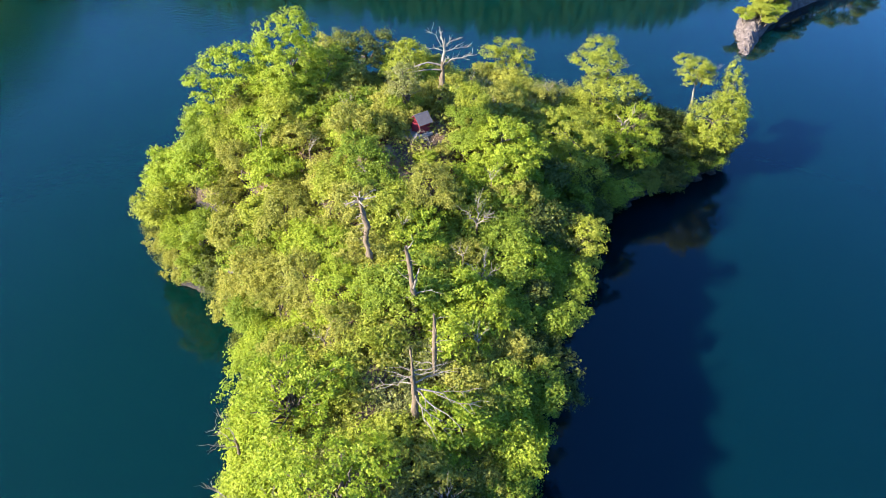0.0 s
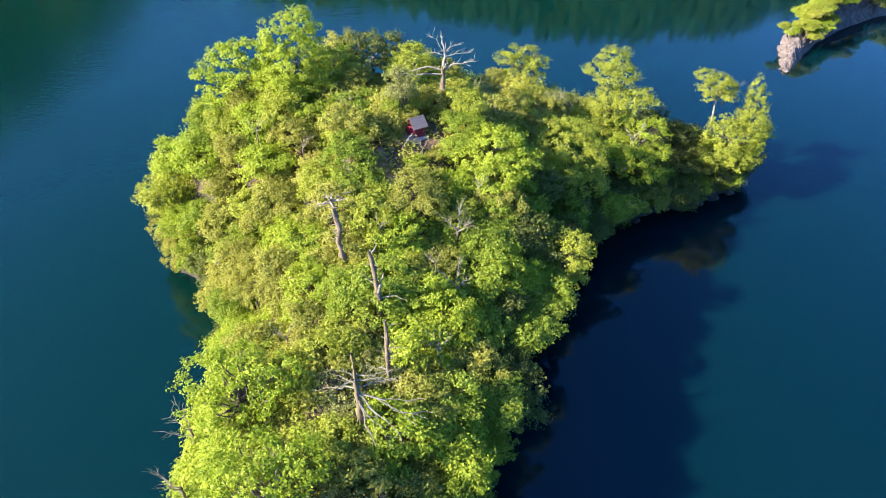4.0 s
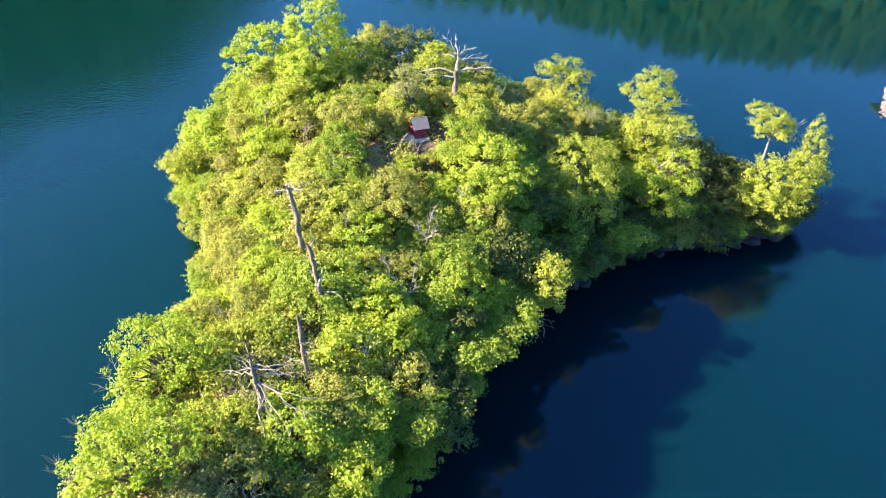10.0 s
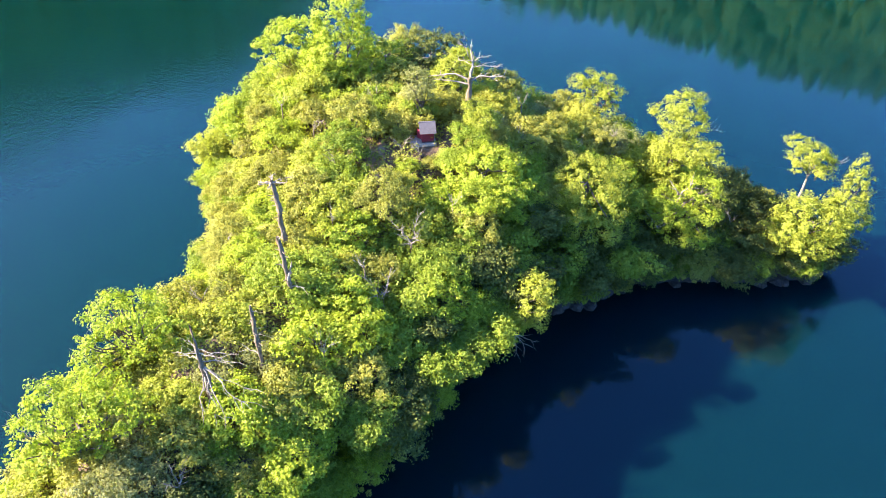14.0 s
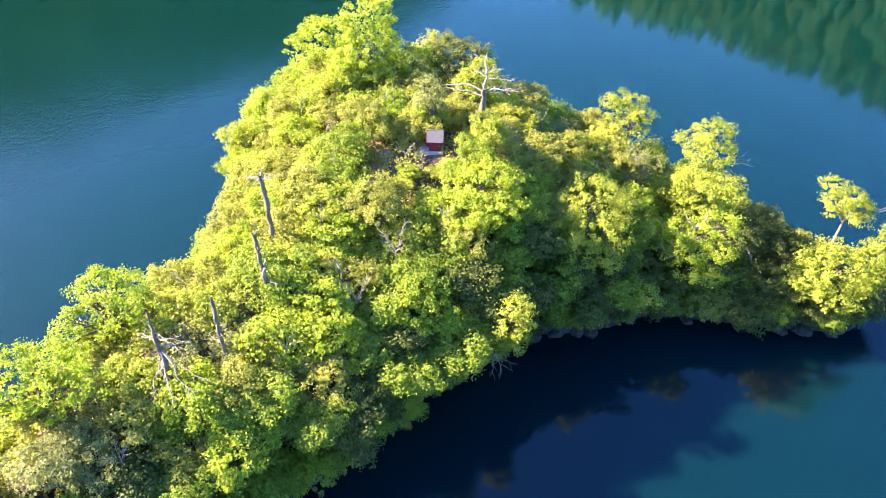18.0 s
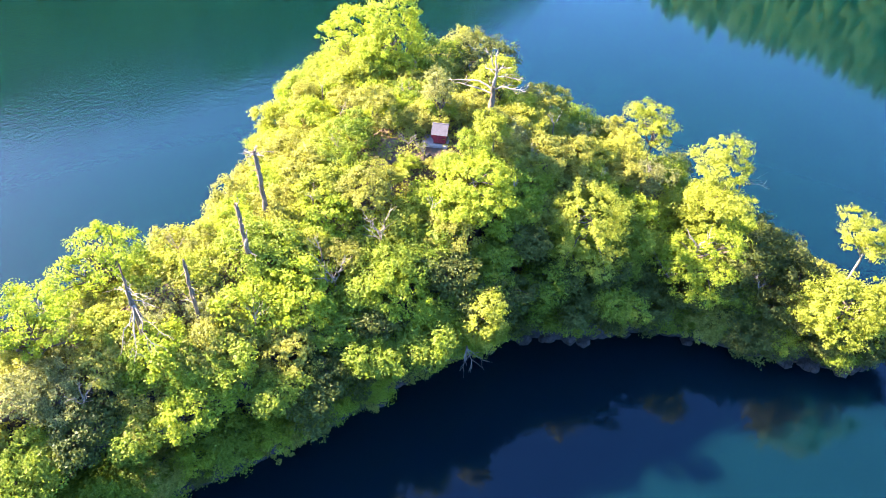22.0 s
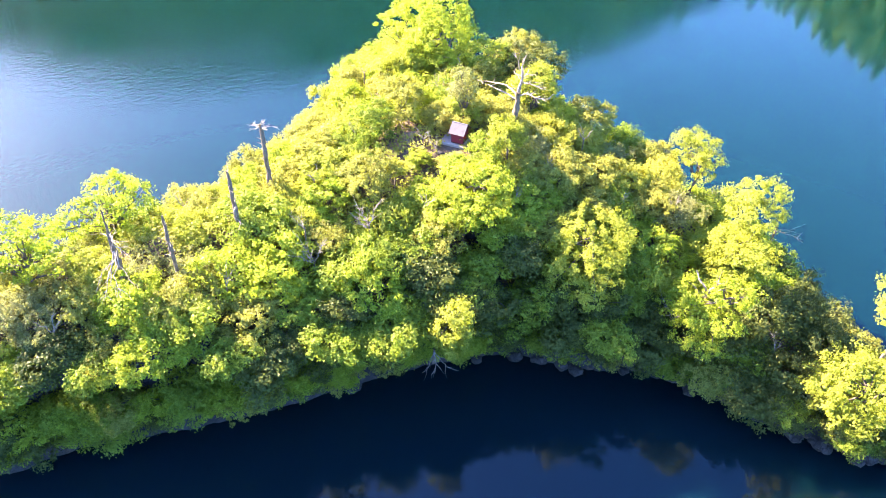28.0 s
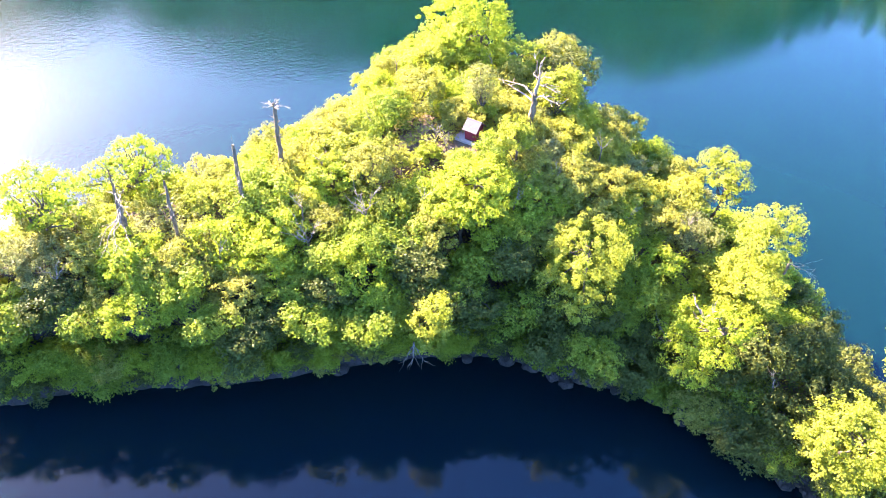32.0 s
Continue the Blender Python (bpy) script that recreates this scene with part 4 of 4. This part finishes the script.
    # old dead tree behind the shrine
    crown = [(1.0, [(0.45, 0.2, 7.0), (0.3, 0.3, 8.0), (0.1, 0.4, 8.8)], 0.17, 6), (0.95, [(-1.2, -0.3, 6.1), (-2.4, -0.8, 5.9), (-3.8, -1.4, 5.6)], 0.11, 6), (0.9, [(-1.4, -0.5, 5.4), (-3.9, -1.0, 5.2)], 0.10, 5),
             (0.97, [(1.2, 0.3, 6.2), (2.2, 0.5, 6.2), (3.3, 1.2, 6.4)], 0.11, 16), (1.0, [(0.45, 0.25, 7.0), (1.3, 0.4, 7.2), (2.7, 0.8, 7.2)], 0.09, 18), (1.0, [(0.4, 0.25, 7.4), (1.0, 0.3, 8.0), (1.9, 0.5, 8.3)], 0.07, 14),
             (1.0, [(0.42, 0.25, 7.3), (-0.4, 0.3, 8.7), (-1.4, 0.4, 8.9)], 0.07, 9), (1.0, [(0.4, 0.3, 7.0), (-0.6, 0.4, 7.3), (-1.2, 0.5, 7.1)], 0.06, 6), (0.98, [(0.6, -0.5, 6.6), (0.9, -1.2, 6.9)], 0.06, 5)]
    t = dead_tree(6, "old bare dead tree with level spreading bleached boughs", [(0, 0, -1.4), (-0.05, 0, 0.6), (0.05, 0, 2.4), (0.2, 0.1, 4.2), (0.3, 0.1, 6.0)], [0.34, 0.29, 0.26, 0.24, 0.2], crown, DEADBARK, 0.75, 8)
    placed(t, -0.3, 64.8, 16.6)


dead_trees()


def dead_wood():
    """Bare grey branches that stick out of the leaves."""
    for seed, x, y, z, ends, label in [
        (11, 20.9, 71.4, 11.2, [(0.9, (0.9, -0.5, 2.2), 0.13, 4), (0.9, (-0.6, -0.9, 1.7), 0.12, 4), (0.7, (0.3, -1.1, 1.0), 0.10, 3), (0.8, (1.5, 0.1, 1.8), 0.08, 4)], "pale broken fork of a dead maple limb"),
        (12, 20.0, 69.4, 8.6, [(0.6, (-0.9, -0.6, 1.0), 0.05, 7), (0.7, (0.7, -0.8, 1.1), 0.05, 7), (0.6, (-0.1, -1.2, 0.8), 0.05, 6)], "small bare grey twiggy branch"),
        (13, 12.6, 48.8, 8.2, [(0.9, (1.2, -0.5, -0.6), 0.06, 6), (0.9, (1.6, 0.4, -0.3), 0.05, 5), (0.8, (0.6, -1.0, -0.9), 0.05, 5)], "bare hanging branch over the cove"),
        (14, 20.2, 79.4, 14.6, [(0.8, (1.9, 0.2, 0.5), 0.05, 8), (0.8, (1.4, 0.6, 0.9), 0.04, 5)], "bare pale twig sticking out of a maple"),
        (15, 33.0, 81.6, 12.2, [(0.8, (1.6, 0.3, 1.3), 0.06, 8), (0.8, (2.4, 0.3, 1.9), 0.04, 3), (0.6, (1.2, -0.4, 0.8), 0.05, 6)], "bare pale twig on the cape"),
        (16, -14.6, 28.6, 11.2, [(0.8, (-1.3, 0.2, 1.4), 0.05, 8), (0.8, (-0.9, 0.9, 1.9), 0.05, 8), (0.6, (-1.6, -0.5, 0.6), 0.04, 6)], "dead grey twigs at the water side"),
        (17, -13.6, 24.2, 11.0, [(0.8, (-1.4, 0.2, 1.4), 0.05, 8), (0.8, (-0.7, -0.9, 1.9), 0.05, 8), (0.6, (-1.7, 0.6, 0.8), 0.04, 6)], "dead grey twigs at the water side"),
        (18, -12.8, 21.2, 11.0, [(0.8, (-1.3, 0.3, 1.6), 0.05, 8), (0.8, (-0.8, -0.6, 2.0), 0.05, 7)], "dead grey twigs at the water side"),
        (19, 8.4, 82.6, 13.6, [(0.9, (-2.0, -0.8, 1.5), 0.07, 5), (0.8, (-1.2, -1.0, 1.9), 0.05, 4)], "bare leaning limb beside an airy maple"),
        (20, -28.6, 63.0, 10.6, [(0.8, (-1.5, 0.2, 1.5), 0.05, 8), (0.8, (-1.0, -0.7, 1.9), 0.04, 6)], "dead grey twigs at the water side"),
        (21, 3.2, 42.5, 14.1, [(0.8, (1.0, -0.7, 1.5), 0.06, 14), (0.8, (-0.8, -0.6, 1.8), 0.06, 14), (0.7, (0.2, -1.2, 1.2), 0.06, 12), (0.8, (0.3, 0.8, 2.0), 0.06, 12)], "leafless grey shrub among the green"),
        (22, 2.9, 47.8, 15.6, [(0.8, (1.0, -0.7, 1.6), 0.06, 14), (0.8, (-0.9, -0.5, 1.8), 0.06, 14), (0.7, (0.1, -1.2, 1.4), 0.06, 12), (0.8, (0.2, 0.8, 2.1), 0.06, 12)], "leafless grey shrub among the green"),
    ]:
        t = dead_tree(seed, label, [(0, 0, -1.2), (0.05, 0, -0.4), (0.0, 0.05, 0.5)], [0.12, 0.1, 0.07], ends)
        t.name = "dead_branch"
        tagged(t, label, "dead branch", "dead branches")
        placed(t, x, y, z)
    # thin bare twigs that poke out of the treetops
    rng = random.Random(41)
    for x, y in [(-1.2, 57.3), (-3.0, 57.0), (-12.6, 56.4), (-17.4, 57.8), (-9.4, 62.6), (-12.2, 66.8), (-9.8, 48.6), (-12.4, 42.2), (-8.8, 35.4), (-11.4, 24.6), (-3.4, 46.0), (2.6, 35.6), (4.4, 53.0), (9.6, 70.8), (3.2, 71.4), (12.4, 75.6), (5.6, 65.0), (0.4, 22.8), (26.4, 76.0), (7.2, 60.4), (-6.8, 51.8), (1.6, 43.0)]:
        ends = []
        for _ in range(4):
            a, r = rng.uniform(0, 6.28), rng.uniform(0.4, 1.0)
            ends.append((0.9, (r * math.cos(a), r * math.sin(a), rng.uniform(0.9, 1.6)), 0.035, 6))
        t = dead_tree(rng.randrange(999), "thin bare grey twigs", [(0, 0, -1.2), (0.05, 0, -0.4), (0, 0.05, 0.3)], [0.07, 0.06, 0.05], ends, DEADBARK, 0.7)
        t.name = "dead_branch"
        tagged(t, "thin bare grey twigs poking out of the leaves", "dead branch", "dead branches")
        d = float(inside(np.array(x), np.array(y)))
        z = float(canopy(x, y, d)) - 0.9 if y > 58 or y < 56 or x < -6 else float(ground(x, y)) + 0.7
        t.matrix_basis = pose(x, y, z, 0, 0, 0)


dead_wood()


# ---- shrine ----
def paint_material(name, colour, rough, metal=0.0, wear=(0.6, 1.15)):
    mat, nt, p = material(name)
    tc = nt.nodes.new("ShaderNodeTexCoord")
    n1 = node(nt, "ShaderNodeTexNoise", Scale=7.0, Detail=6.0, Roughness=0.65)
    nt.links.new(tc.outputs["Object"], n1.inputs["Vector"])
    rg = ramp(nt, n1.outputs["Fac"], [(0.3, tuple(c * wear[0] for c in colour)), (0.7, tuple(min(1, c * wear[1]) for c in colour))])
    nt.links.new(rg.outputs["Color"], p.inputs["Base Color"])
    p.inputs["Roughness"].default_value, p.inputs["Metallic"].default_value = rough, metal
    bump(nt, p, n1.outputs["Fac"], 0.3, 0.01)
    return mat


RED = paint_material("red_painted_boards", (0.27, 0.022, 0.038), 0.6)
ROOFING = paint_material("weathered_sheet_roof", (0.100, 0.085, 0.092), 0.72, 0.0)
PALE = paint_material("pale_weathered_concrete", (0.40, 0.35, 0.31), 0.9)
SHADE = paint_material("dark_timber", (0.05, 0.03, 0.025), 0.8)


def box(bm, x0, x1, y0, y1, z0, z1, bevel=0.0):
    m = Matrix.Translation(((x0 + x1) / 2, (y0 + y1) / 2, (z0 + z1) / 2)) @ Matrix.Diagonal((x1 - x0, y1 - y0, z1 - z0, 1))
    out = bmesh.ops.create_cube(bm, size=1, matrix=m)
    if bevel:
        edges = list({e for v in out["verts"] for e in v.link_edges})
        bmesh.ops.bevel(bm, geom=edges, offset=bevel, segments=1, affect="EDGES")


def slab(bm, a, b, c, d, thick):
    """A board through four corners, thickened downwards along its normal."""
    a, b, c, d = (Vector(p) for p in (a, b, c, d))
    n = (b - a).cross(d - a).normalized() * thick
    vs = [bm.verts.new(p) for p in (a, b, c, d, a - n, b - n, c - n, d - n)]
    for f in ((0, 1, 2, 3), (7, 6, 5, 4), (0, 4, 5, 1), (1, 5, 6, 2), (2, 6, 7, 3), (3, 7, 4, 0)):
        bm.faces.new([vs[i] for i in f])


def build_shrine():
    root = thing("shrine", "small red wooden shrine with a grey sheet gable roof", "shrine", pose(-2.15, 60.5, 16.95, 0, 0, 35) @ Matrix.Scale(0.9, 4))
    hx, hy, wall, peak = 0.62, 0.72, 1.35, 0.62
    # the long walls, board by board
    for side, name in ((-1, "side_wall"), (1, "side_wall")):
        bm = bmesh.new()
        w = 2 * hx / 9
        for k in range(9):
            x = -hx + k * w
            box(bm, x + 0.006, x + w - 0.006, side * hy - 0.025, side * hy + 0.025 + 0.004 * (k % 2), 0.12, wall + 0.03, 0.005)
        part(name, bm, RED, root)
    bm = bmesh.new()
    for k in range(10):
        y = -hy + 0.03 + k * (2 * hy - 0.06) / 10
        top = wall + peak * (1 - abs(y + 0.07) / hy) - 0.03
        box(bm, hx - 0.05, hx - 0.004, y + 0.005, y + (2 * hy - 0.06) / 10 - 0.005, 0.12, top, 0.005)
    part("back_wall", bm, RED, root)
    bm = bmesh.new()
    for y0, y1 in ((-hy + 0.03, -0.36), (0.36, hy - 0.03)):
        box(bm, -hx, -hx + 0.05, y0, y1, 0.12, wall + 0.2)
    box(bm, -hx, -hx + 0.05, -0.36, 0.36, 1.25, wall + 0.42)
    part("front_wall", bm, RED, root)
    door = part("door", _door(), RED, root, "red plank door standing half open")
    bm = bmesh.new()
    box(bm, -0.05, -0.02, 0.05, 0.09, 0.5, 0.64, 0.005)
    part("door_handle", bm, SHADE, door)
    door.matrix_basis = pose(-hx, -0.36, 0.14, 0, 0, 38)
    bm = bmesh.new()
    box(bm, -hx - 0.03, hx + 0.03, -hy - 0.03, hy + 0.03, 0.0, 0.12, 0.01)
    part("sill_beam", bm, SHADE, root)
    for sx in (-1, 1):
        for sy in (-1, 1):
            bm = bmesh.new()
            box(bm, sx * (hx - 0.02) - 0.05, sx * (hx - 0.02) + 0.05, sy * (hy - 0.02) - 0.05, sy * (hy - 0.02) + 0.05, 0.122, wall + 0.02, 0.008)
            part("corner_post", bm, RED, root)
    ridge, ex, ey = wall + peak + 0.1, hx + 0.26, hy + 0.3
    drop = ridge - (peak / hy) * ey
    for sy in (-1, 1):
        bm = bmesh.new()
        a, b = (-ex, 0, ridge), (ex, 0, ridge)
        c, d = (ex, sy * ey, drop), (-ex, sy * ey, drop)
        slab(bm, *((a, d, c, b) if sy > 0 else (a, b, c, d)), 0.05)
        roof = part("roof_slope", bm, ROOFING, root)
        for k in range(8):
            x = -ex + 0.03 + k * (2 * ex - 0.06) / 7
            bm = bmesh.new()
            q = [(x - 0.018, sy * 0.02, ridge + 0.016), (x + 0.018, sy * 0.02, ridge + 0.016), (x + 0.018, sy * ey, drop + 0.03), (x - 0.018, sy * ey, drop + 0.03)]
            slab(bm, *(q if sy < 0 else q[::-1]), 0.03)
            part("seam", bm, ROOFING, roof)
        bm = bmesh.new()
        for x in (-ex + 0.02, ex - 0.06):
            q = [(x, sy * 0.0, ridge - 0.06), (x + 0.04, sy * 0.0, ridge - 0.06), (x + 0.04, sy * ey, drop - 0.06), (x, sy * ey, drop - 0.06)]
            slab(bm, *(q if sy < 0 else q[::-1]), 0.09)
        part("bargeboard", bm, RED, root)
    bm = bmesh.new()
    box(bm, -ex - 0.02, ex + 0.02, -0.07, 0.07, ridge - 0.01, ridge + 0.06, 0.02)
    part("ridge_cap", bm, ROOFING, root)


def _door():
    bm = bmesh.new()
    for k in range(5):
        box(bm, 0.0, 0.035, k * 0.142 + 0.004, (k + 1) * 0.142 - 0.004, 0.0, 1.08, 0.004)
    for z in (0.18, 0.85):
        box(bm, -0.025, -0.002, 0.03, 0.68, z, z + 0.09)
    return bm


build_shrine()


def rough_stone(seed, size, squash=0.6, cuts=2):
    bm = bmesh.new()
    bmesh.ops.create_icosphere(bm, subdivisions=cuts, radius=1.0)
    off = Vector((seed * 3.1, seed * 1.7, seed))
    for v in bm.verts:
        n = noise.fractal(v.co * 0.9 + off, 0.8, 2.2, 4)
        q = v.co * (1 + 0.35 * n)
        q = Vector([math.floor(c * 5 + 0.5) / 5 * 0.55 + c * 0.45 for c in q])
        v.co = Vector((q.x, q.y, q.z * squash)) * size
    return bm


def stone_at(seed, x, y, z, size, squash, label, group, mat):
    ob = part("boulder", rough_stone(seed, size, squash, 3 if size > 0.8 else 2), mat, None)
    ob.matrix_basis = pose(x, y, z, 0, 0, seed * 47)
    tagged(ob, label, "rock", group)


def build_forecourt():
    bm = bmesh.new()
    box(bm, -1.7, 0.8, -0.95, 0.9, -0.5, 0.0, 0.04)
    ob = part("shrine_slab", bm, PALE, None)
    ob.matrix_basis = pose(-2.15, 60.5, 16.94, 0, 0, 35)
    tagged(ob, "pale weathered concrete slab under the shrine", "slab")
    rng = random.Random(3)
    for k, (x, y) in enumerate([(0.0, 59.4), (0.3, 60.1), (-0.5, 58.6), (-1.4, 58.0), (-3.4, 57.2), (-4.0, 58.3)]):
        stone_at(20 + k, x, y, float(ground(x, y)) + 0.05, rng.uniform(0.2, 0.42), 0.6, "pale loose stone beside the shrine slab", "stones round the shrine", ROCK)


build_forecourt()


def build_footpath():
    """Trodden soil that climbs to the slab."""
    mat, nt, p = material("trodden_soil")
    tc = nt.nodes.new("ShaderNodeTexCoord")
    n1 = node(nt, "ShaderNodeTexNoise", Scale=3.0, Detail=8.0, Roughness=0.7)
    nt.links.new(tc.outputs["Object"], n1.inputs["Vector"])
    rg = ramp(nt, n1.outputs["Fac"], [(0.3, (0.14, 0.078, 0.038)), (0.5, (0.26, 0.155, 0.080)), (0.7, (0.34, 0.225, 0.135))])
    nt.links.new(rg.outputs["Color"], p.inputs["Base Color"])
    p.inputs["Roughness"].default_value = 0.95
    bump(nt, p, n1.outputs["Fac"], 0.8, 0.1)
    line = [Vector(q) for q in ((-3.7, 52.0), (-4.2, 53.5), (-4.7, 54.9), (-5.2, 56.1), (-5.7, 57.3), (-6.1, 58.4))]
    verts, faces = [], []
    rng = random.Random(9)
    n = 26
    for i in range(n):
        f = i / (n - 1) * (len(line) - 1)
        a = min(int(f), len(line) - 2)
        q = line[a].lerp(line[a + 1], f - a)
        way = (line[a + 1] - line[a]).normalized()
        side = Vector((-way.y, way.x))
        wide = 0.65 * math.sin(math.pi * min(1.0, 0.15 + 0.85 * i / n)) + 0.45 + rng.uniform(-0.12, 0.12)
        for k in range(5):
            r = q + side * wide * (k / 2 - 1)
            verts.append((r.x, r.y, float(ground(r.x, r.y)) + (0.09 if 0 < k < 4 else -0.05)))
    for i in range(n - 1):
        for k in range(4):
            faces.append((i * 5 + k + 1, i * 5 + k, i * 5 + k + 5, i * 5 + k + 6))
    ob = new("footpath", mesh_of("footpath", verts, faces, mat, True))
    tagged(ob, "short trodden path of pale brown soil", "path", kind="structure")


build_footpath()


# ---- rocks of the shore ----
PINKROCK = rock_material("pale_pinkish_rock", (0.045, 0.034, 0.030), (0.125, 0.095, 0.085), (0.25, 0.20, 0.178))


def shore_rocks():
    rng = random.Random(21)
    for k in range(44):
        i = rng.randrange(5, 15)
        a, b = Vector(SHORE[i]), Vector(SHORE[i + 1])
        p = a.lerp(b, rng.random())
        w = (b - a).normalized()
        p -= Vector((w.y, -w.x)) * rng.uniform(-0.5, 0.9)
        stone_at(40 + k, p.x, p.y, rng.uniform(-0.15, 0.25), rng.uniform(0.4, 1.0), rng.uniform(0.45, 0.7), "weathered grey-brown boulder at the water's edge", "boulders along the shore", ROCK)
    stone_at(7, -18.4, 48.5, 10.5, 0.55, 0.55, "bare pinkish-grey rock outcrop among the shrubs", "", PINKROCK)
    stone_at(8, -19.3, 47.9, 9.7, 0.4, 0.7, "bare pinkish-grey rock outcrop among the shrubs", "", PINKROCK)


shore_rocks()


POINT = [(51.3, 113.2, 0.3, -0.5), (52.4, 115.4, 0.9, 0.5), (53.6, 118.5, 1.7, 1.3), (55.6, 123.5, 2.5, 2.2), (58.6, 129.0, 3.1, 3.0), (64.5, 136.0, 3.6, 3.8), (73.0, 144.5, 5.0, 4.6), (86.0, 155.0, 8.0, 6.5), (105.0, 169.0, 12.0, 8.0)]


def point_at(s, u):
    """A place on the rocky point: s along it from the tip (0 to 1), u across it (-1 west, 1 east)."""
    f = s * (len(POINT) - 1)
    k = min(int(f), len(POINT) - 2)
    x, y, half, high = (a + (b - a) * (f - k) for a, b in zip(POINT[k], POINT[k + 1]))
    way = Vector((POINT[min(k + 2, len(POINT) - 1)][0] - POINT[max(k - 1, 0)][0], POINT[min(k + 2, len(POINT) - 1)][1] - POINT[max(k - 1, 0)][1])).normalized()
    # gently sloping west side, undercut east bank
    h = high * (1 - abs(u) ** (1.5 if u < 0 else 3.2)) - 0.5 * abs(u)
    return Vector((x + way.y * u * half, y - way.x * u * half, h))


def rock_point():
    """The rocky point across the channel, with scrub on its crest."""
    rng = random.Random(31)
    rise = bmesh.new()
    n, m = 150, 34
    rows = []
    for i in range(n):
        row = []
        for j in range(m):
            u = j / (m - 1) * 2 - 1
            q = point_at((i / (n - 1)) ** 1.3, u * 1.12)
            # blocks and ledges
            big = noise.cell_vector(Vector((q.x * 0.9 + 0.3 * q.y, q.y * 0.55, q.z * 0.7)))
            rough = noise.fractal(Vector((q.x * 0.8, q.y * 0.8, 0.3)), 0.7, 2.3, 5)
            q += Vector((big.x * 0.22, big.y * 0.22, big.z * 0.55 + 0.55 * rough - 0.25)) * (1 - 0.6 * abs(u) ** 4)
            row.append(rise.verts.new(q))
        rows.append(row)
    for i in range(n - 1):
        for j in range(m - 1):
            rise.faces.new((rows[i][j + 1], rows[i][j], rows[i + 1][j], rows[i + 1][j + 1]))
    ob = part("rock_point", rise, PINKROCK, None)
    tagged(ob, "low pale pinkish rocky point reaching into the lake", "rock", kind="structure")
    for k in range(12):
        s, u = rng.uniform(0.06, 0.42), rng.uniform(-1.0, 0.9)
        q = point_at(s, u)
        stone_at(120 + k, q.x, q.y, q.z - 0.05, rng.uniform(0.2, 0.55), rng.uniform(0.45, 0.65), "pale angular boulder on the rocky point", "boulders on the rocky point", PINKROCK)
    for k in range(46):
        s = 0.40 + 0.58 * (k / 46)
        q = point_at(s, rng.uniform(-0.45, 0.95))
        key = rng.choice(["lime2", "yellow1", "lime2", "maple1", "olive3", "lime1"])
        g = rng.uniform(0.7, 1.0) * (1 if s > 0.5 else 0.75)
        grow(key, rng, q, q + Vector((rng.uniform(-0.4, 0.6), rng.uniform(-0.8, 0.2), rng.uniform(1.0, 2.6))), pose(0, 0, 0, 0, 0, rng.uniform(0, 360)), (g, g, 0.75 * g))
    # one low tree reaches out over the rock
    for s, u, out in ((0.42, -0.5, (-1.6, -0.6, 2.2)), (0.43, -0.2, (-0.3, -0.9, 1.6)), (0.42, 0.5, (0.9, -1.0, 0.9))):
        q = point_at(s, u)
        grow("lime2", rng, q, q + Vector(out), pose(0, 0, 0, 0, 0, 40 * u), (0.55, 0.5, 0.4))


rock_point()


# ---- undergrowth ----
def undergrowth():
    rs = np.random.RandomState(77)
    x, y = rs.uniform(-33, 39, 24000), rs.uniform(6, 89, 24000)
    d = inside(x, y)
    ok = d > 0.9
    for a, b, r in CLEAR[:6]:
        ok &= (x - a) ** 2 + (y - b) ** 2 > (0.8 * r) ** 2
    x, y = x[ok], y[ok]
    c = np.stack([x, y, ground(x, y) + 0.45], -1)
    up = np.tile(np.array([0.0, 0, 1.0]), (len(c), 1))
    lv = leaves(rs, c, up, np.full(len(c), 0.6), 9, 0.27, 0.18, 0.6)
    ob = new("undergrowth", leaf_mesh("undergrowth", lv, LEAF["olive"]))
    tagged(ob, "low leafy undergrowth covering the slopes", "undergrowth", kind="stuff")


undergrowth()
